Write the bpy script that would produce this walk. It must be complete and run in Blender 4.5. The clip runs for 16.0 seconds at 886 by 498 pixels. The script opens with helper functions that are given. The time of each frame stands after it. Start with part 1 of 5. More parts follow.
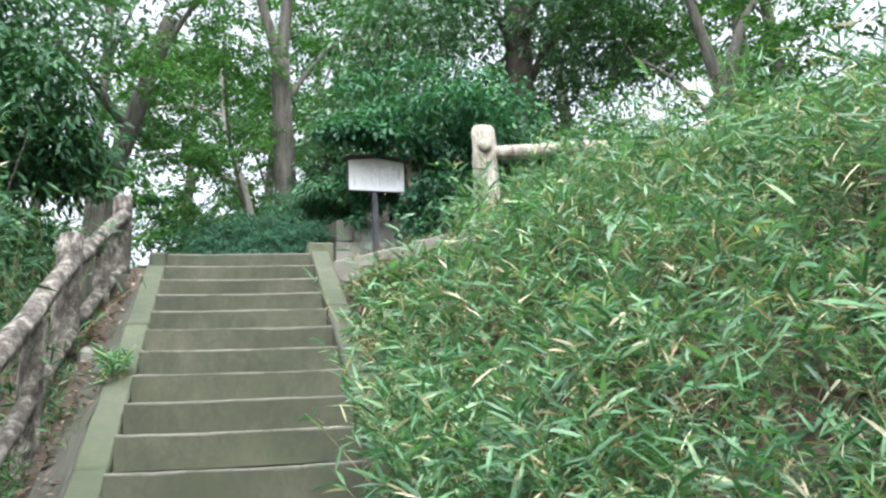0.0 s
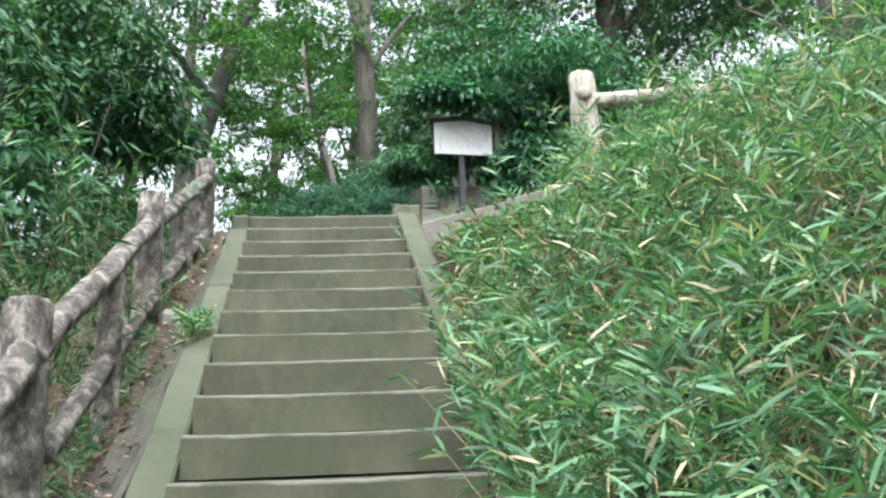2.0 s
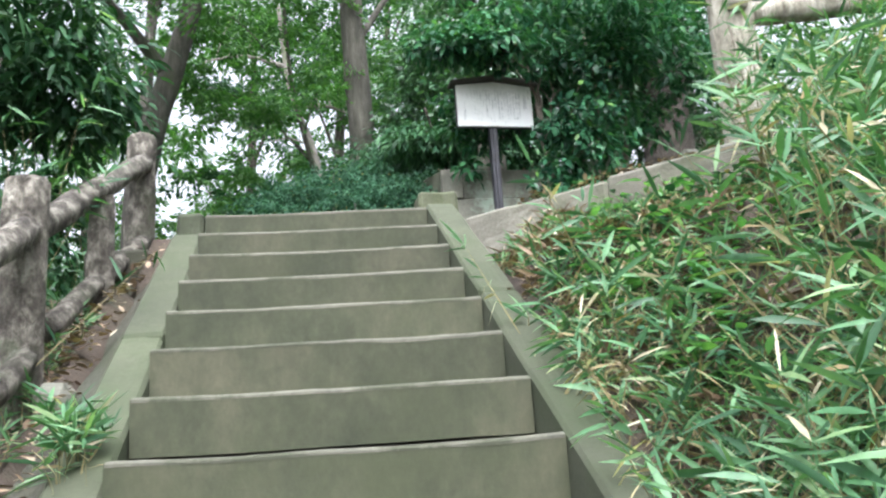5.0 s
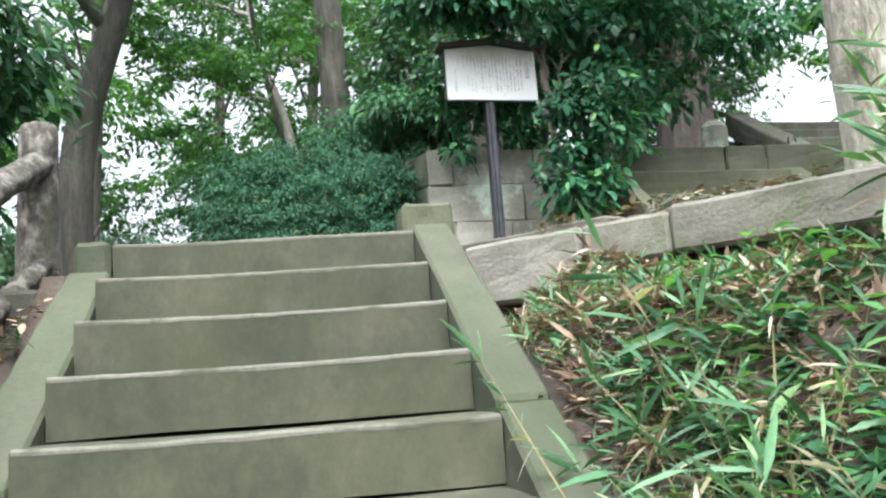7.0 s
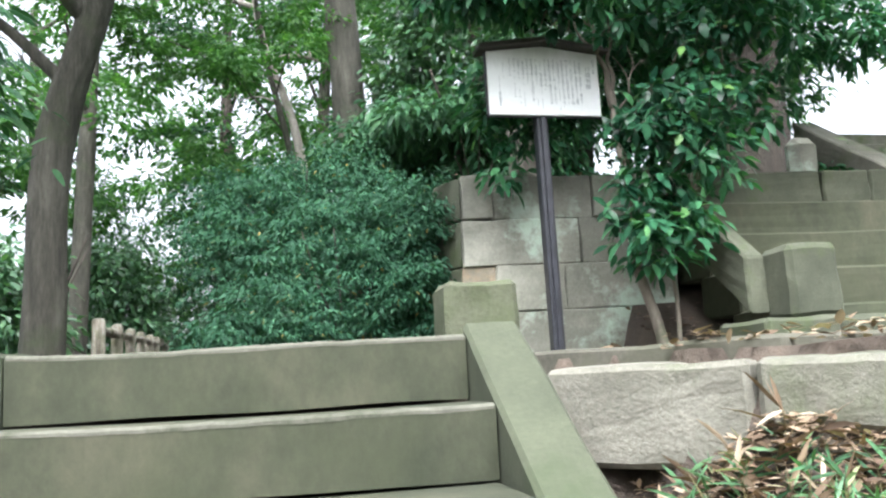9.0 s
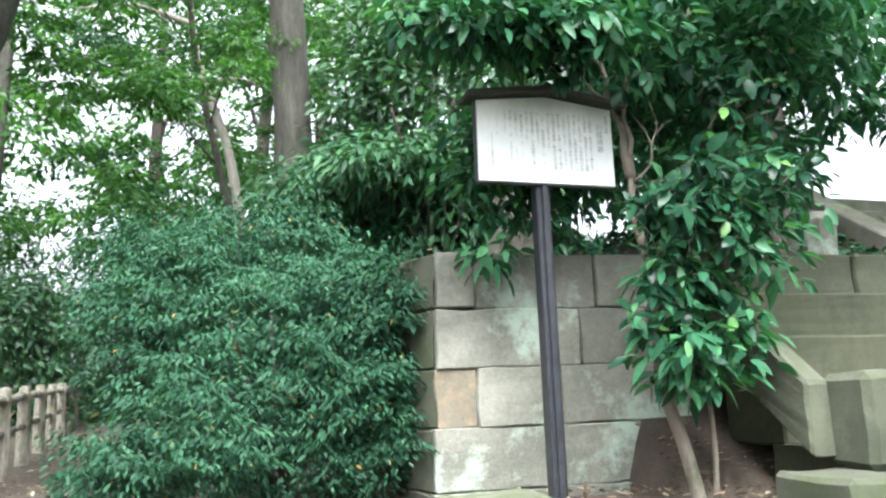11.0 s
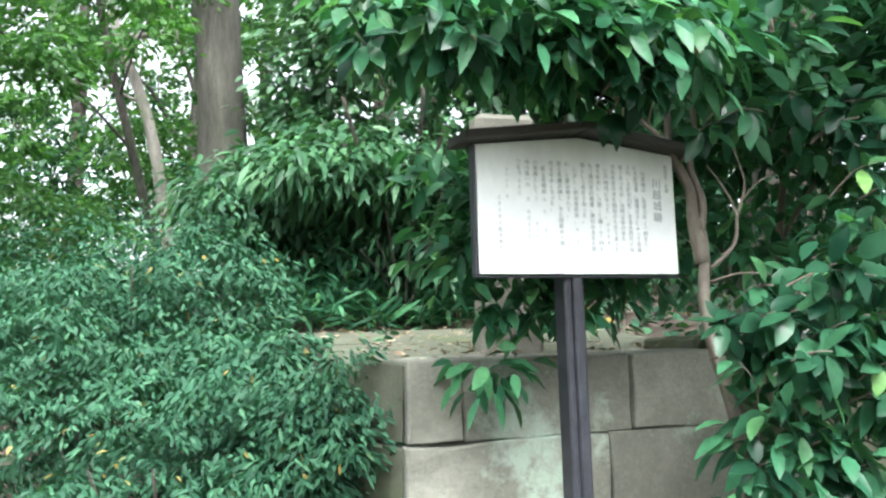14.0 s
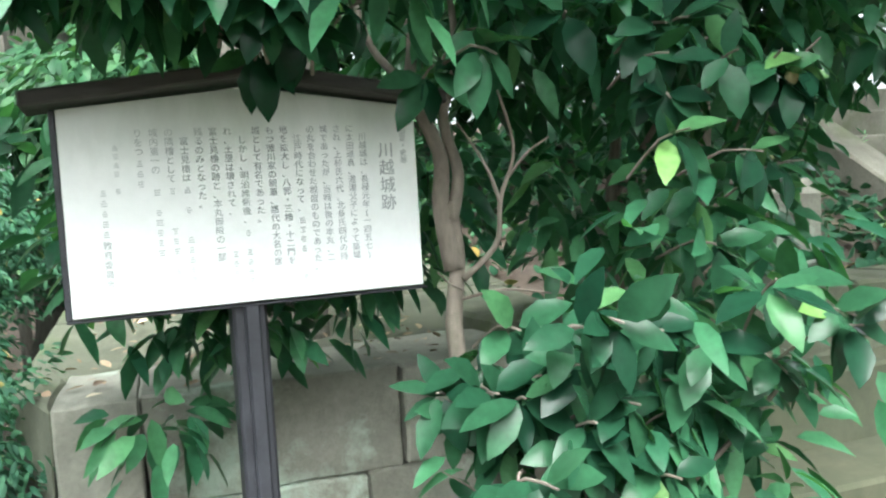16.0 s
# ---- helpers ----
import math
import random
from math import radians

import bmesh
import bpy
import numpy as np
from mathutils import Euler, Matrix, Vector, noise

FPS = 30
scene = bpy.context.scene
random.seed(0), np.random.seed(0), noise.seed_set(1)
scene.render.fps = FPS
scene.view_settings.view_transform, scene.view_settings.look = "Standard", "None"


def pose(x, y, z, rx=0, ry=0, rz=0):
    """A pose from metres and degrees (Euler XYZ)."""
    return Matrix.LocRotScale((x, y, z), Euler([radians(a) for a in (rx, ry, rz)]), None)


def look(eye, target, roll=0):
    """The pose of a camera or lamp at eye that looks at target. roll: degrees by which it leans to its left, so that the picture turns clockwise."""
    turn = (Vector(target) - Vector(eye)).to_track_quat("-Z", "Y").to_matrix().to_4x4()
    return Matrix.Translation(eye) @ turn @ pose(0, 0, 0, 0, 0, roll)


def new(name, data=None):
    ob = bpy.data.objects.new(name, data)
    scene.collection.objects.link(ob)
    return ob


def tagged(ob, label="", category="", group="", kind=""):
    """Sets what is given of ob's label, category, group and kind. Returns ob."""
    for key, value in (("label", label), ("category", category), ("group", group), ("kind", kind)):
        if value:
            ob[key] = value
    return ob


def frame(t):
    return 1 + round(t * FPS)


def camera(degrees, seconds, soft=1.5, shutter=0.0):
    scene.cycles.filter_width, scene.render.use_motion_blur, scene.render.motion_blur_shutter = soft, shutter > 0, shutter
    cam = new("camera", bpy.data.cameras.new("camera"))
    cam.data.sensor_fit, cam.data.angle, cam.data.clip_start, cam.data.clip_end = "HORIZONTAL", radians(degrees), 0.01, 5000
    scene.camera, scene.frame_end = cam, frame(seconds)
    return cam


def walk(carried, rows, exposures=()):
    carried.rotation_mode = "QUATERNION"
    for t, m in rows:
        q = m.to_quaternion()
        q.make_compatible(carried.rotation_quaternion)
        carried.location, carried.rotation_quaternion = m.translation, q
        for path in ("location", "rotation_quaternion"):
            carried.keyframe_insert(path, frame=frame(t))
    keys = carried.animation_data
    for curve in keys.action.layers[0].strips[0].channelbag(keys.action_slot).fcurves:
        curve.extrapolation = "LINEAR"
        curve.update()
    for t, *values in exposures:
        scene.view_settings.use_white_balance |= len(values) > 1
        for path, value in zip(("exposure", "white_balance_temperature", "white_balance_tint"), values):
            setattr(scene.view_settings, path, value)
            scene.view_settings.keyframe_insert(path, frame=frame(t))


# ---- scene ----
cam = camera(58.0, 16.0, soft=2.3)
PATH = [
    (0, (0.041, -0.622, 1.227), (0.546, 1.245, 1.738), -3.0),
    (0.5, (0.048, -0.622, 1.218), (0.532, 1.251, 1.725), -2.7),
    (1, (0.064, -0.625, 1.21), (0.492, 1.271, 1.682), -2.4),
    (1.5, (0.076, -0.465, 1.175), (0.399, 1.463, 1.598), -1.7),
    (2, (0.051, -0.15, 1.176), (0.357, 1.769, 1.65), -2.0),
    (2.5, (0.097, 0.202, 1.207), (0.392, 2.092, 1.789), -1.5),
    (3, (0.064, 0.616, 1.215), (0.285, 2.489, 1.882), -1.5),
    (3.5, (-0.028, 1.002, 1.382), (0.229, 2.875, 2.033), -2.5),
    (4, (-0.005, 1.415, 1.537), (0.304, 3.301, 2.128), -3.0),
    (4.2, (-0.004, 1.555, 1.578), (0.311, 3.447, 2.142), -3.0),
    (6.3, (0.139, 2.675, 2.212), (0.53, 4.601, 2.58), -5.3),
    (6.4, (0.161, 2.718, 2.242), (0.545, 4.646, 2.611), -4.6),
    (6.5, (0.15, 2.756, 2.28), (0.532, 4.687, 2.634), -4.8),
    (7, (0.157, 3.026, 2.427), (0.549, 4.96, 2.751), -4.2),
    (7.5, (0.213, 3.273, 2.571), (0.644, 5.201, 2.881), -4.4),
    (8, (0.192, 3.517, 2.707), (0.532, 5.462, 3.021), -3.7),
    (8.2, (0.194, 3.64, 2.774), (0.52, 5.589, 3.083), -3.5),
    (10.3, (0.311, 4.776, 3.244), (0.785, 6.689, 3.585), -2.3),
    (10.5, (0.289, 4.871, 3.325), (0.765, 6.782, 3.678), -1.9),
    (11, (0.274, 5.064, 3.449), (0.794, 6.96, 3.814), -2.1),
    (11.5, (0.315, 5.288, 3.613), (0.88, 7.175, 3.96), -2.2),
    (12, (0.311, 5.508, 3.778), (0.918, 7.386, 4.1), -2.8),
    (12.5, (0.394, 5.693, 3.878), (1.061, 7.555, 4.179), -3.4),
    (13, (0.452, 5.883, 4.006), (1.08, 7.763, 4.278), -2.7),
    (13.5, (0.434, 6.063, 4.135), (0.987, 7.968, 4.393), -1.9),
    (14, (0.526, 6.221, 4.212), (1.164, 8.104, 4.434), -1.7),
    (14.5, (0.701, 6.411, 4.393), (1.365, 8.288, 4.573), -2.1),
    (15, (0.804, 6.589, 4.511), (1.493, 8.462, 4.646), -3.2),
    (15.5, (0.991, 6.645, 4.547), (1.896, 8.428, 4.499), -3.0),
    (16, (1.488, 6.749, 4.568), (2.173, 8.624, 4.442), -3.4),
]
walk(cam, [(t, look(eye, target, roll)) for t, eye, target, roll in PATH], [(0.0, 2.0, 6000, 14), (8.0, 2.1, 6050, 13), (10.5, 2.45, 6050, 11), (12.0, 2.6, 6050, 11), (14.0, 2.67, 6100, 10), (15.0, 2.67, 6100, 9), (16.0, 2.6, 6150, 6)])

# ---- world, sun, exposure ----
world = bpy.data.worlds.new("world")
scene.world = world
world.use_nodes = True
wn = world.node_tree.nodes
wl = world.node_tree.links
sky = wn.new("ShaderNodeTexSky")
sky.sky_type = "NISHITA"
sky.sun_disc = False
sky.sun_elevation, sky.sun_rotation = radians(58), radians(200)
sky.air_density, sky.dust_density, sky.ozone_density = 1.0, 7.0, 1.0
wn["Background"].inputs["Strength"].default_value = 0.15
cloud = wn.new("ShaderNodeHueSaturation")
cloud.inputs["Saturation"].default_value = 0.18
wl.new(sky.outputs["Color"], cloud.inputs["Color"])
wl.new(cloud.outputs["Color"], wn["Background"].inputs["Color"])

sun_data = bpy.data.lights.new("sun", "SUN")
sun_data.energy, sun_data.angle, sun_data.color = 1.0, radians(25), (1.0, 0.96, 0.9)
sun = new("sun", sun_data)
sun.matrix_world = look((3, -6, 14), (0, 4, 0))


# ---- materials ----
def nodes_of(name):
    m = bpy.data.materials.new(name)
    m.use_nodes = True
    t = m.node_tree
    return m, t, t.nodes["Principled BSDF"]


def ramp_of(t, stops):
    r = t.nodes.new("ShaderNodeValToRGB")
    while len(r.color_ramp.elements) < len(stops):
        r.color_ramp.elements.new(0.5)
    for e, (p, c) in zip(r.color_ramp.elements, stops):
        e.position, e.color = p, (*c, 1)
    return r


def noise_of(t, scale, detail=6, rough=0.6, stretch=None):
    n = t.nodes.new("ShaderNodeTexNoise")
    n.inputs["Scale"].default_value, n.inputs["Detail"].default_value, n.inputs["Roughness"].default_value = scale, detail, rough
    g = t.nodes.new("ShaderNodeNewGeometry")
    if stretch:
        mp = t.nodes.new("ShaderNodeMapping")
        mp.inputs["Scale"].default_value = stretch
        t.links.new(g.outputs["Position"], mp.inputs["Vector"])
        t.links.new(mp.outputs["Vector"], n.inputs["Vector"])
    else:
        t.links.new(g.outputs["Position"], n.inputs["Vector"])
    return n


def blend(t, fac, a, b, kind="MIX"):
    m = t.nodes.new("ShaderNodeMix")
    m.data_type, m.blend_type = "RGBA", kind
    for sock, v in ((m.inputs[0], fac), (m.inputs[6], a), (m.inputs[7], b)):
        if isinstance(v, bpy.types.NodeSocket):
            t.links.new(v, sock)
        elif isinstance(v, tuple):
            sock.default_value = (*v, 1)
        else:
            sock.default_value = v
    return m.outputs[2]


def surface(name, stops, scale=3.0, fine=60.0, patch=None, patch_scale=1.5, patch_at=(0.5, 0.65), rough=0.85, bump=0.4, bump_dist=0.01, stretch=None, per_object=0.0, contrast=0.28):
    """A weathered surface: broad stains, fine grain, one patch colour (moss, lichen, dirt) and relief."""
    m, t, p = nodes_of(name)
    big = noise_of(t, scale, 8, 0.65, stretch)
    col = ramp_of(t, stops)
    t.links.new(big.outputs["Fac"], col.inputs["Fac"])
    grain = noise_of(t, fine, 5, 0.7, stretch)
    gr = ramp_of(t, [(0.25, (1 - contrast,) * 3), (0.75, (1 + contrast * 0.7,) * 3)])
    t.links.new(grain.outputs["Fac"], gr.inputs["Fac"])
    out = blend(t, 1.0, col.outputs["Color"], gr.outputs["Color"], "MULTIPLY")
    if patch:
        pn = noise_of(t, patch_scale, 7, 0.7)
        pr = ramp_of(t, [(patch_at[0], (0, 0, 0)), (patch_at[1], (1, 1, 1))])
        t.links.new(pn.outputs["Fac"], pr.inputs["Fac"])
        out = blend(t, pr.outputs["Color"], out, patch)
    if per_object:
        oi = t.nodes.new("ShaderNodeObjectInfo")
        mr = t.nodes.new("ShaderNodeMapRange")
        mr.inputs[3].default_value, mr.inputs[4].default_value = 1 - per_object, 1 + per_object
        t.links.new(oi.outputs["Random"], mr.inputs[0])
        hsv = t.nodes.new("ShaderNodeHueSaturation")
        t.links.new(mr.outputs[0], hsv.inputs["Value"])
        t.links.new(out, hsv.inputs["Color"])
        out = hsv.outputs["Color"]
    t.links.new(out, p.inputs["Base Color"])
    p.inputs["Roughness"].default_value = rough
    b = t.nodes.new("ShaderNodeBump")
    b.inputs["Strength"].default_value, b.inputs["Distance"].default_value = bump, bump_dist
    mix = t.nodes.new("ShaderNodeMath")
    mix.operation = "ADD"
    t.links.new(grain.outputs["Fac"], mix.inputs[0])
    t.links.new(big.outputs["Fac"], mix.inputs[1])
    t.links.new(mix.outputs[0], b.inputs["Height"])
    t.links.new(b.outputs["Normal"], p.inputs["Normal"])
    return m


def leaf_material(name, stops, rough=0.4, through_light=0.35, spec=0.5, per_object=False):
    """Leaves: colour varies from leaf to leaf, with light passing through the blade."""
    m, t, p = nodes_of(name)
    if per_object:
        src = t.nodes.new("ShaderNodeObjectInfo").outputs["Random"]
    else:
        src = t.nodes.new("ShaderNodeNewGeometry").outputs["Random Per Island"]
    col = ramp_of(t, stops)
    t.links.new(src, col.inputs["Fac"])
    fine = noise_of(t, 45, 4, 0.6)
    fr = ramp_of(t, [(0.25, (0.75, 0.75, 0.75)), (0.75, (1.2, 1.2, 1.2))])
    t.links.new(fine.outputs["Fac"], fr.inputs["Fac"])
    out = blend(t, 1.0, col.outputs["Color"], fr.outputs["Color"], "MULTIPLY")
    t.links.new(out, p.inputs["Base Color"])
    p.inputs["Roughness"].default_value = rough
    p.inputs["Specular IOR Level"].default_value = spec
    tr = t.nodes.new("ShaderNodeBsdfTranslucent")
    light = blend(t, 1.0, out, (1.3, 1.5, 0.6), "MULTIPLY")
    t.links.new(light, tr.inputs["Color"])
    ms = t.nodes.new("ShaderNodeMixShader")
    ms.inputs["Fac"].default_value = through_light
    t.links.new(p.outputs["BSDF"], ms.inputs[1])
    t.links.new(tr.outputs["BSDF"], ms.inputs[2])
    t.links.new(ms.outputs["Shader"], t.nodes["Material Output"].inputs["Surface"])
    return m


STEP = surface("weathered_step_concrete", [(0.30, (0.023, 0.029, 0.015)), (0.48, (0.044, 0.050, 0.028)), (0.60, (0.064, 0.066, 0.040)), (0.74, (0.092, 0.091, 0.058))], 2.6, 35, (0.040, 0.048, 0.023), 1.1, (0.5, 0.7), 0.88, 0.25, 0.005, (1.0, 1.0, 0.7), 0.14, 0.2)
STRINGER = surface("mossy_stringer_concrete", [(0.3, (0.036, 0.043, 0.025)), (0.7, (0.071, 0.081, 0.049))], 2.4, 60, (0.033, 0.049, 0.019), 1.6, (0.48, 0.7), 0.9, 0.35, 0.005, None, 0.08, 0.2)
STONE = surface("grey_tuff_stone", [(0.3, (0.11, 0.115, 0.092)), (0.5, (0.18, 0.183, 0.148)), (0.7, (0.27, 0.27, 0.225))], 2.4, 60, (0.31, 0.38, 0.31), 1.7, (0.54, 0.62), 0.92, 0.7, 0.008, None, 0.22, 0.2)
WARM_STONE = surface("ochre_stained_stone", [(0.3, (0.16, 0.13, 0.085)), (0.55, (0.26, 0.21, 0.14)), (0.75, (0.34, 0.31, 0.24))], 4, 60, (0.15, 0.155, 0.125), 3.2, (0.44, 0.58), 0.92, 0.7, 0.008, None, 0.1, 0.22)
KERBSTONE = surface("pale_kerb_stone", [(0.3, (0.095, 0.094, 0.072)), (0.7, (0.20, 0.194, 0.158))], 3, 70, (0.075, 0.095, 0.045), 2.0, (0.5, 0.68), 0.92, 0.7, 0.008, None, 0.15, 0.25)
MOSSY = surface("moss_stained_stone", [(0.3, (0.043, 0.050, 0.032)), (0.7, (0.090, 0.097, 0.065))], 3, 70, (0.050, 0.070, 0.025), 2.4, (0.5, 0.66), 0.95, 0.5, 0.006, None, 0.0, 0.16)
PAVE = surface("dusty_paving_stone", [(0.3, (0.071, 0.069, 0.052)), (0.7, (0.124, 0.120, 0.093))], 1.6, 60, (0.059, 0.064, 0.036), 1.2, (0.5, 0.7), 0.95, 0.4, 0.005)
GREEN_STONE = surface("thick_moss_on_stone", [(0.3, (0.053, 0.060, 0.035)), (0.7, (0.105, 0.114, 0.073))], 3, 70, (0.053, 0.071, 0.025), 2.6, (0.46, 0.68), 0.97, 0.6, 0.008, None, 0.0, 0.25)
MORTAR = surface("grey_mortar", [(0.3, (0.035, 0.036, 0.026)), (0.7, (0.075, 0.074, 0.055))], 2.5, 60, (0.035, 0.044, 0.022), 1.4, (0.5, 0.7), 0.95, 0.7, 0.012, None, 0.0, 0.3)
NOSING = surface("worn_pale_edge", [(0.3, (0.077, 0.078, 0.060)), (0.7, (0.153, 0.152, 0.119))], 6, 60, (0.050, 0.055, 0.035), 3, (0.48, 0.6), 0.9, 0.2, 0.003, None, 0.1, 0.2)
SOIL = surface("dry_brown_soil", [(0.3, (0.032, 0.024, 0.018)), (0.55, (0.075, 0.058, 0.043)), (0.75, (0.135, 0.108, 0.082))], 1.8, 40, (0.028, 0.032, 0.015), 0.6, (0.52, 0.7), 0.97, 0.8, 0.02)
RUSTIC = surface("bark_moulded_concrete", [(0.36, (0.048, 0.043, 0.034)), (0.5, (0.139, 0.126, 0.104)), (0.62, (0.343, 0.324, 0.273))], 16, 70, (0.079, 0.097, 0.052), 2.5, (0.56, 0.72), 0.92, 1.0, 0.03, (1.0, 0.7, 0.6), 0.1, 0.4)
RUSTIC_PALE = surface("pale_bark_moulded_concrete", [(0.34, (0.16, 0.145, 0.11)), (0.5, (0.36, 0.34, 0.27)), (0.66, (0.56, 0.53, 0.46))], 16, 70, (0.16, 0.19, 0.085), 2.5, (0.54, 0.72), 0.92, 1.0, 0.03, (1.0, 0.7, 0.22), 0.0, 0.35)
BARK = surface("grey_brown_bark", [(0.3, (0.035, 0.034, 0.027)), (0.5, (0.076, 0.074, 0.058)), (0.72, (0.136, 0.134, 0.108))], 11, 70, (0.066, 0.084, 0.044), 1.6, (0.54, 0.72), 0.95, 1.0, 0.03, (1.0, 1.0, 0.18), 0.0, 0.4)
DARK_BARK = surface("dark_bark", [(0.3, (0.035, 0.03, 0.025)), (0.7, (0.10, 0.085, 0.07))], 9, 70, (0.06, 0.07, 0.04), 1.6, (0.56, 0.75), 0.95, 1.0, 0.03, (1.0, 1.0, 0.22))
PALE_BARK = surface("pale_smooth_bark", [(0.3, (0.14, 0.13, 0.11)), (0.7, (0.32, 0.30, 0.26))], 7, 60, (0.13, 0.15, 0.09), 3, (0.52, 0.7), 0.9, 0.5, 0.008, (1.0, 1.0, 0.3))
CAM_BARK = surface("camellia_bark", [(0.3, (0.080, 0.068, 0.054)), (0.7, (0.216, 0.188, 0.152))], 9, 60, (0.072, 0.080, 0.048), 4, (0.52, 0.66), 0.9, 0.5, 0.008, (1.0, 1.0, 0.3))
BLACK_PAINT = surface("black_painted_steel", [(0.3, (0.012, 0.013, 0.017)), (0.7, (0.035, 0.037, 0.045))], 14, 120, (0.09, 0.09, 0.09), 9, (0.68, 0.78), 0.45, 0.15, 0.001)
ROOF_WOOD = surface("dark_weathered_wood", [(0.3, (0.02, 0.019, 0.018)), (0.7, (0.06, 0.056, 0.05))], 10, 90, None, 1, (0, 1), 0.8, 0.5, 0.003, (0.2, 1.0, 1.0))
BOARD = surface("white_painted_board", [(0.25, (0.76, 0.79, 0.77)), (0.6, (0.87, 0.89, 0.88))], 2.2, 40, None, 5, (0.66, 0.8), 0.5, 0.03, 0.001, None, 0.0, 0.04)
def stain_shade_top(material, z0, z1, colour):
    """Grey algae and rain stains, plus painted shade, that creep down from the upper edge of a panel."""
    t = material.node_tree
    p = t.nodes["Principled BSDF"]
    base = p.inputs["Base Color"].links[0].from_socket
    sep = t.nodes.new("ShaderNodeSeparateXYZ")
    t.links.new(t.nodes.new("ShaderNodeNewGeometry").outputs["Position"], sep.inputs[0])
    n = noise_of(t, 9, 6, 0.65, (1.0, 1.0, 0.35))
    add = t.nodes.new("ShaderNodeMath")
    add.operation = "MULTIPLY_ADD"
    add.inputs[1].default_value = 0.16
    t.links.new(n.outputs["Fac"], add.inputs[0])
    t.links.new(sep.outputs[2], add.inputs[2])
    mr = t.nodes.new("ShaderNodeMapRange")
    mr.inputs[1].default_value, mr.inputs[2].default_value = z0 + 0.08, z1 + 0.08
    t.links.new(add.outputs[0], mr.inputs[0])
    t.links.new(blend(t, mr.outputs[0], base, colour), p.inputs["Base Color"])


# board top greyed for dirt and for the shade of roof and leaves
stain_shade_top(BOARD, 4.66, 4.82, (0.42, 0.46, 0.425))
INK = surface("black_lettering", [(0.3, (0.187, 0.212, 0.219)), (0.7, (0.442, 0.476, 0.490))], 60, 150, None, 1, (0, 1), 0.6, 0.0, 0.001)
# paler ink colour stands in for glare washing out part of the text
GLARE_INK = surface("glare_paled_lettering", [(0.3, (0.22, 0.25, 0.25)), (0.7, (0.5, 0.54, 0.53))], 12, 150, None, 1, (0, 1), 0.6, 0.0, 0.001)
SASA = leaf_material("bamboo_grass_blade", [(0.0, (0.029, 0.080, 0.039)), (0.3, (0.058, 0.146, 0.069)), (0.62, (0.095, 0.220, 0.108)), (0.86, (0.145, 0.282, 0.142)), (0.94, (0.203, 0.310, 0.147)), (0.96, (0.349, 0.319, 0.196)), (1.0, (0.446, 0.404, 0.304))], 0.45, 0.3, 0.4)
SASA_STEM = surface("bamboo_grass_stem", [(0.3, (0.12, 0.12, 0.05)), (0.7, (0.26, 0.22, 0.11))], 5, 60)
CAMELLIA = leaf_material("camellia_leaf", [(0.0, (0.017, 0.069, 0.036)), (0.5, (0.032, 0.113, 0.055)), (0.9, (0.055, 0.167, 0.076)), (1.0, (0.097, 0.234, 0.090))], 0.3, 0.28, 0.15)
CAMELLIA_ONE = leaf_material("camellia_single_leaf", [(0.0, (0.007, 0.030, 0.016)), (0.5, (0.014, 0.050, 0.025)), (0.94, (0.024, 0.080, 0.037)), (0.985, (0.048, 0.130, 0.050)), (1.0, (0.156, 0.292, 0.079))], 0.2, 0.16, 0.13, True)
LAUREL = leaf_material("laurel_leaf", [(0.0, (0.018, 0.060, 0.028)), (0.6, (0.034, 0.098, 0.045)), (1.0, (0.07, 0.16, 0.072))], 0.42, 0.25, 0.15)
NANDINA = leaf_material("fine_shrub_leaf", [(0.0, (0.014, 0.056, 0.030)), (0.6, (0.024, 0.085, 0.044)), (0.988, (0.043, 0.125, 0.06)), (1.0, (0.27, 0.19, 0.05))], 0.6, 0.2, 0.22)
MAPLE = leaf_material("light_green_leaf", [(0.0, (0.030, 0.092, 0.026)), (0.5, (0.052, 0.142, 0.039)), (1.0, (0.09, 0.205, 0.058))], 0.5, 0.45, 0.35)
EVERGREEN = leaf_material("dark_evergreen_leaf", [(0.0, (0.026, 0.081, 0.038)), (0.6, (0.055, 0.140, 0.065)), (1.0, (0.100, 0.220, 0.096))], 0.38, 0.25, 0.55)
STRAW = leaf_material("withered_bamboo_blade", [(0.0, (0.14, 0.10, 0.055)), (0.4, (0.25, 0.20, 0.11)), (0.75, (0.38, 0.34, 0.20)), (1.0, (0.58, 0.55, 0.42))], 0.65, 0.2, 0.3)
WEED = leaf_material("bright_weed_leaf", [(0.0, (0.045, 0.14, 0.05)), (0.6, (0.08, 0.22, 0.075)), (1.0, (0.14, 0.30, 0.10))], 0.5, 0.3, 0.3)
DEAD_LEAF = leaf_material("dead_leaf", [(0.0, (0.075, 0.048, 0.03)), (0.5, (0.17, 0.115, 0.07)), (0.85, (0.28, 0.21, 0.14)), (1.0, (0.42, 0.37, 0.28))], 0.7, 0.1)


# ---- building helpers ----
def mesh_object(name, verts, faces, material, parent=None, label="", smooth=False):
    me = bpy.data.meshes.new(name)
    me.from_pydata(verts, [], faces)
    me.materials.append(material)
    if smooth:
        me.shade_smooth()
    ob = new(name, me)
    if parent:
        ob.parent = parent
    return tagged(ob, label)


def part(name, bm, material, parent=None, label="", smooth=False):
    me = bpy.data.meshes.new(name)
    bm.normal_update()
    bm.to_mesh(me)
    bm.free()
    me.materials.append(material)
    if smooth:
        me.shade_smooth()
    ob = new(name, me)
    if parent:
        ob.parent = parent
    return tagged(ob, label)


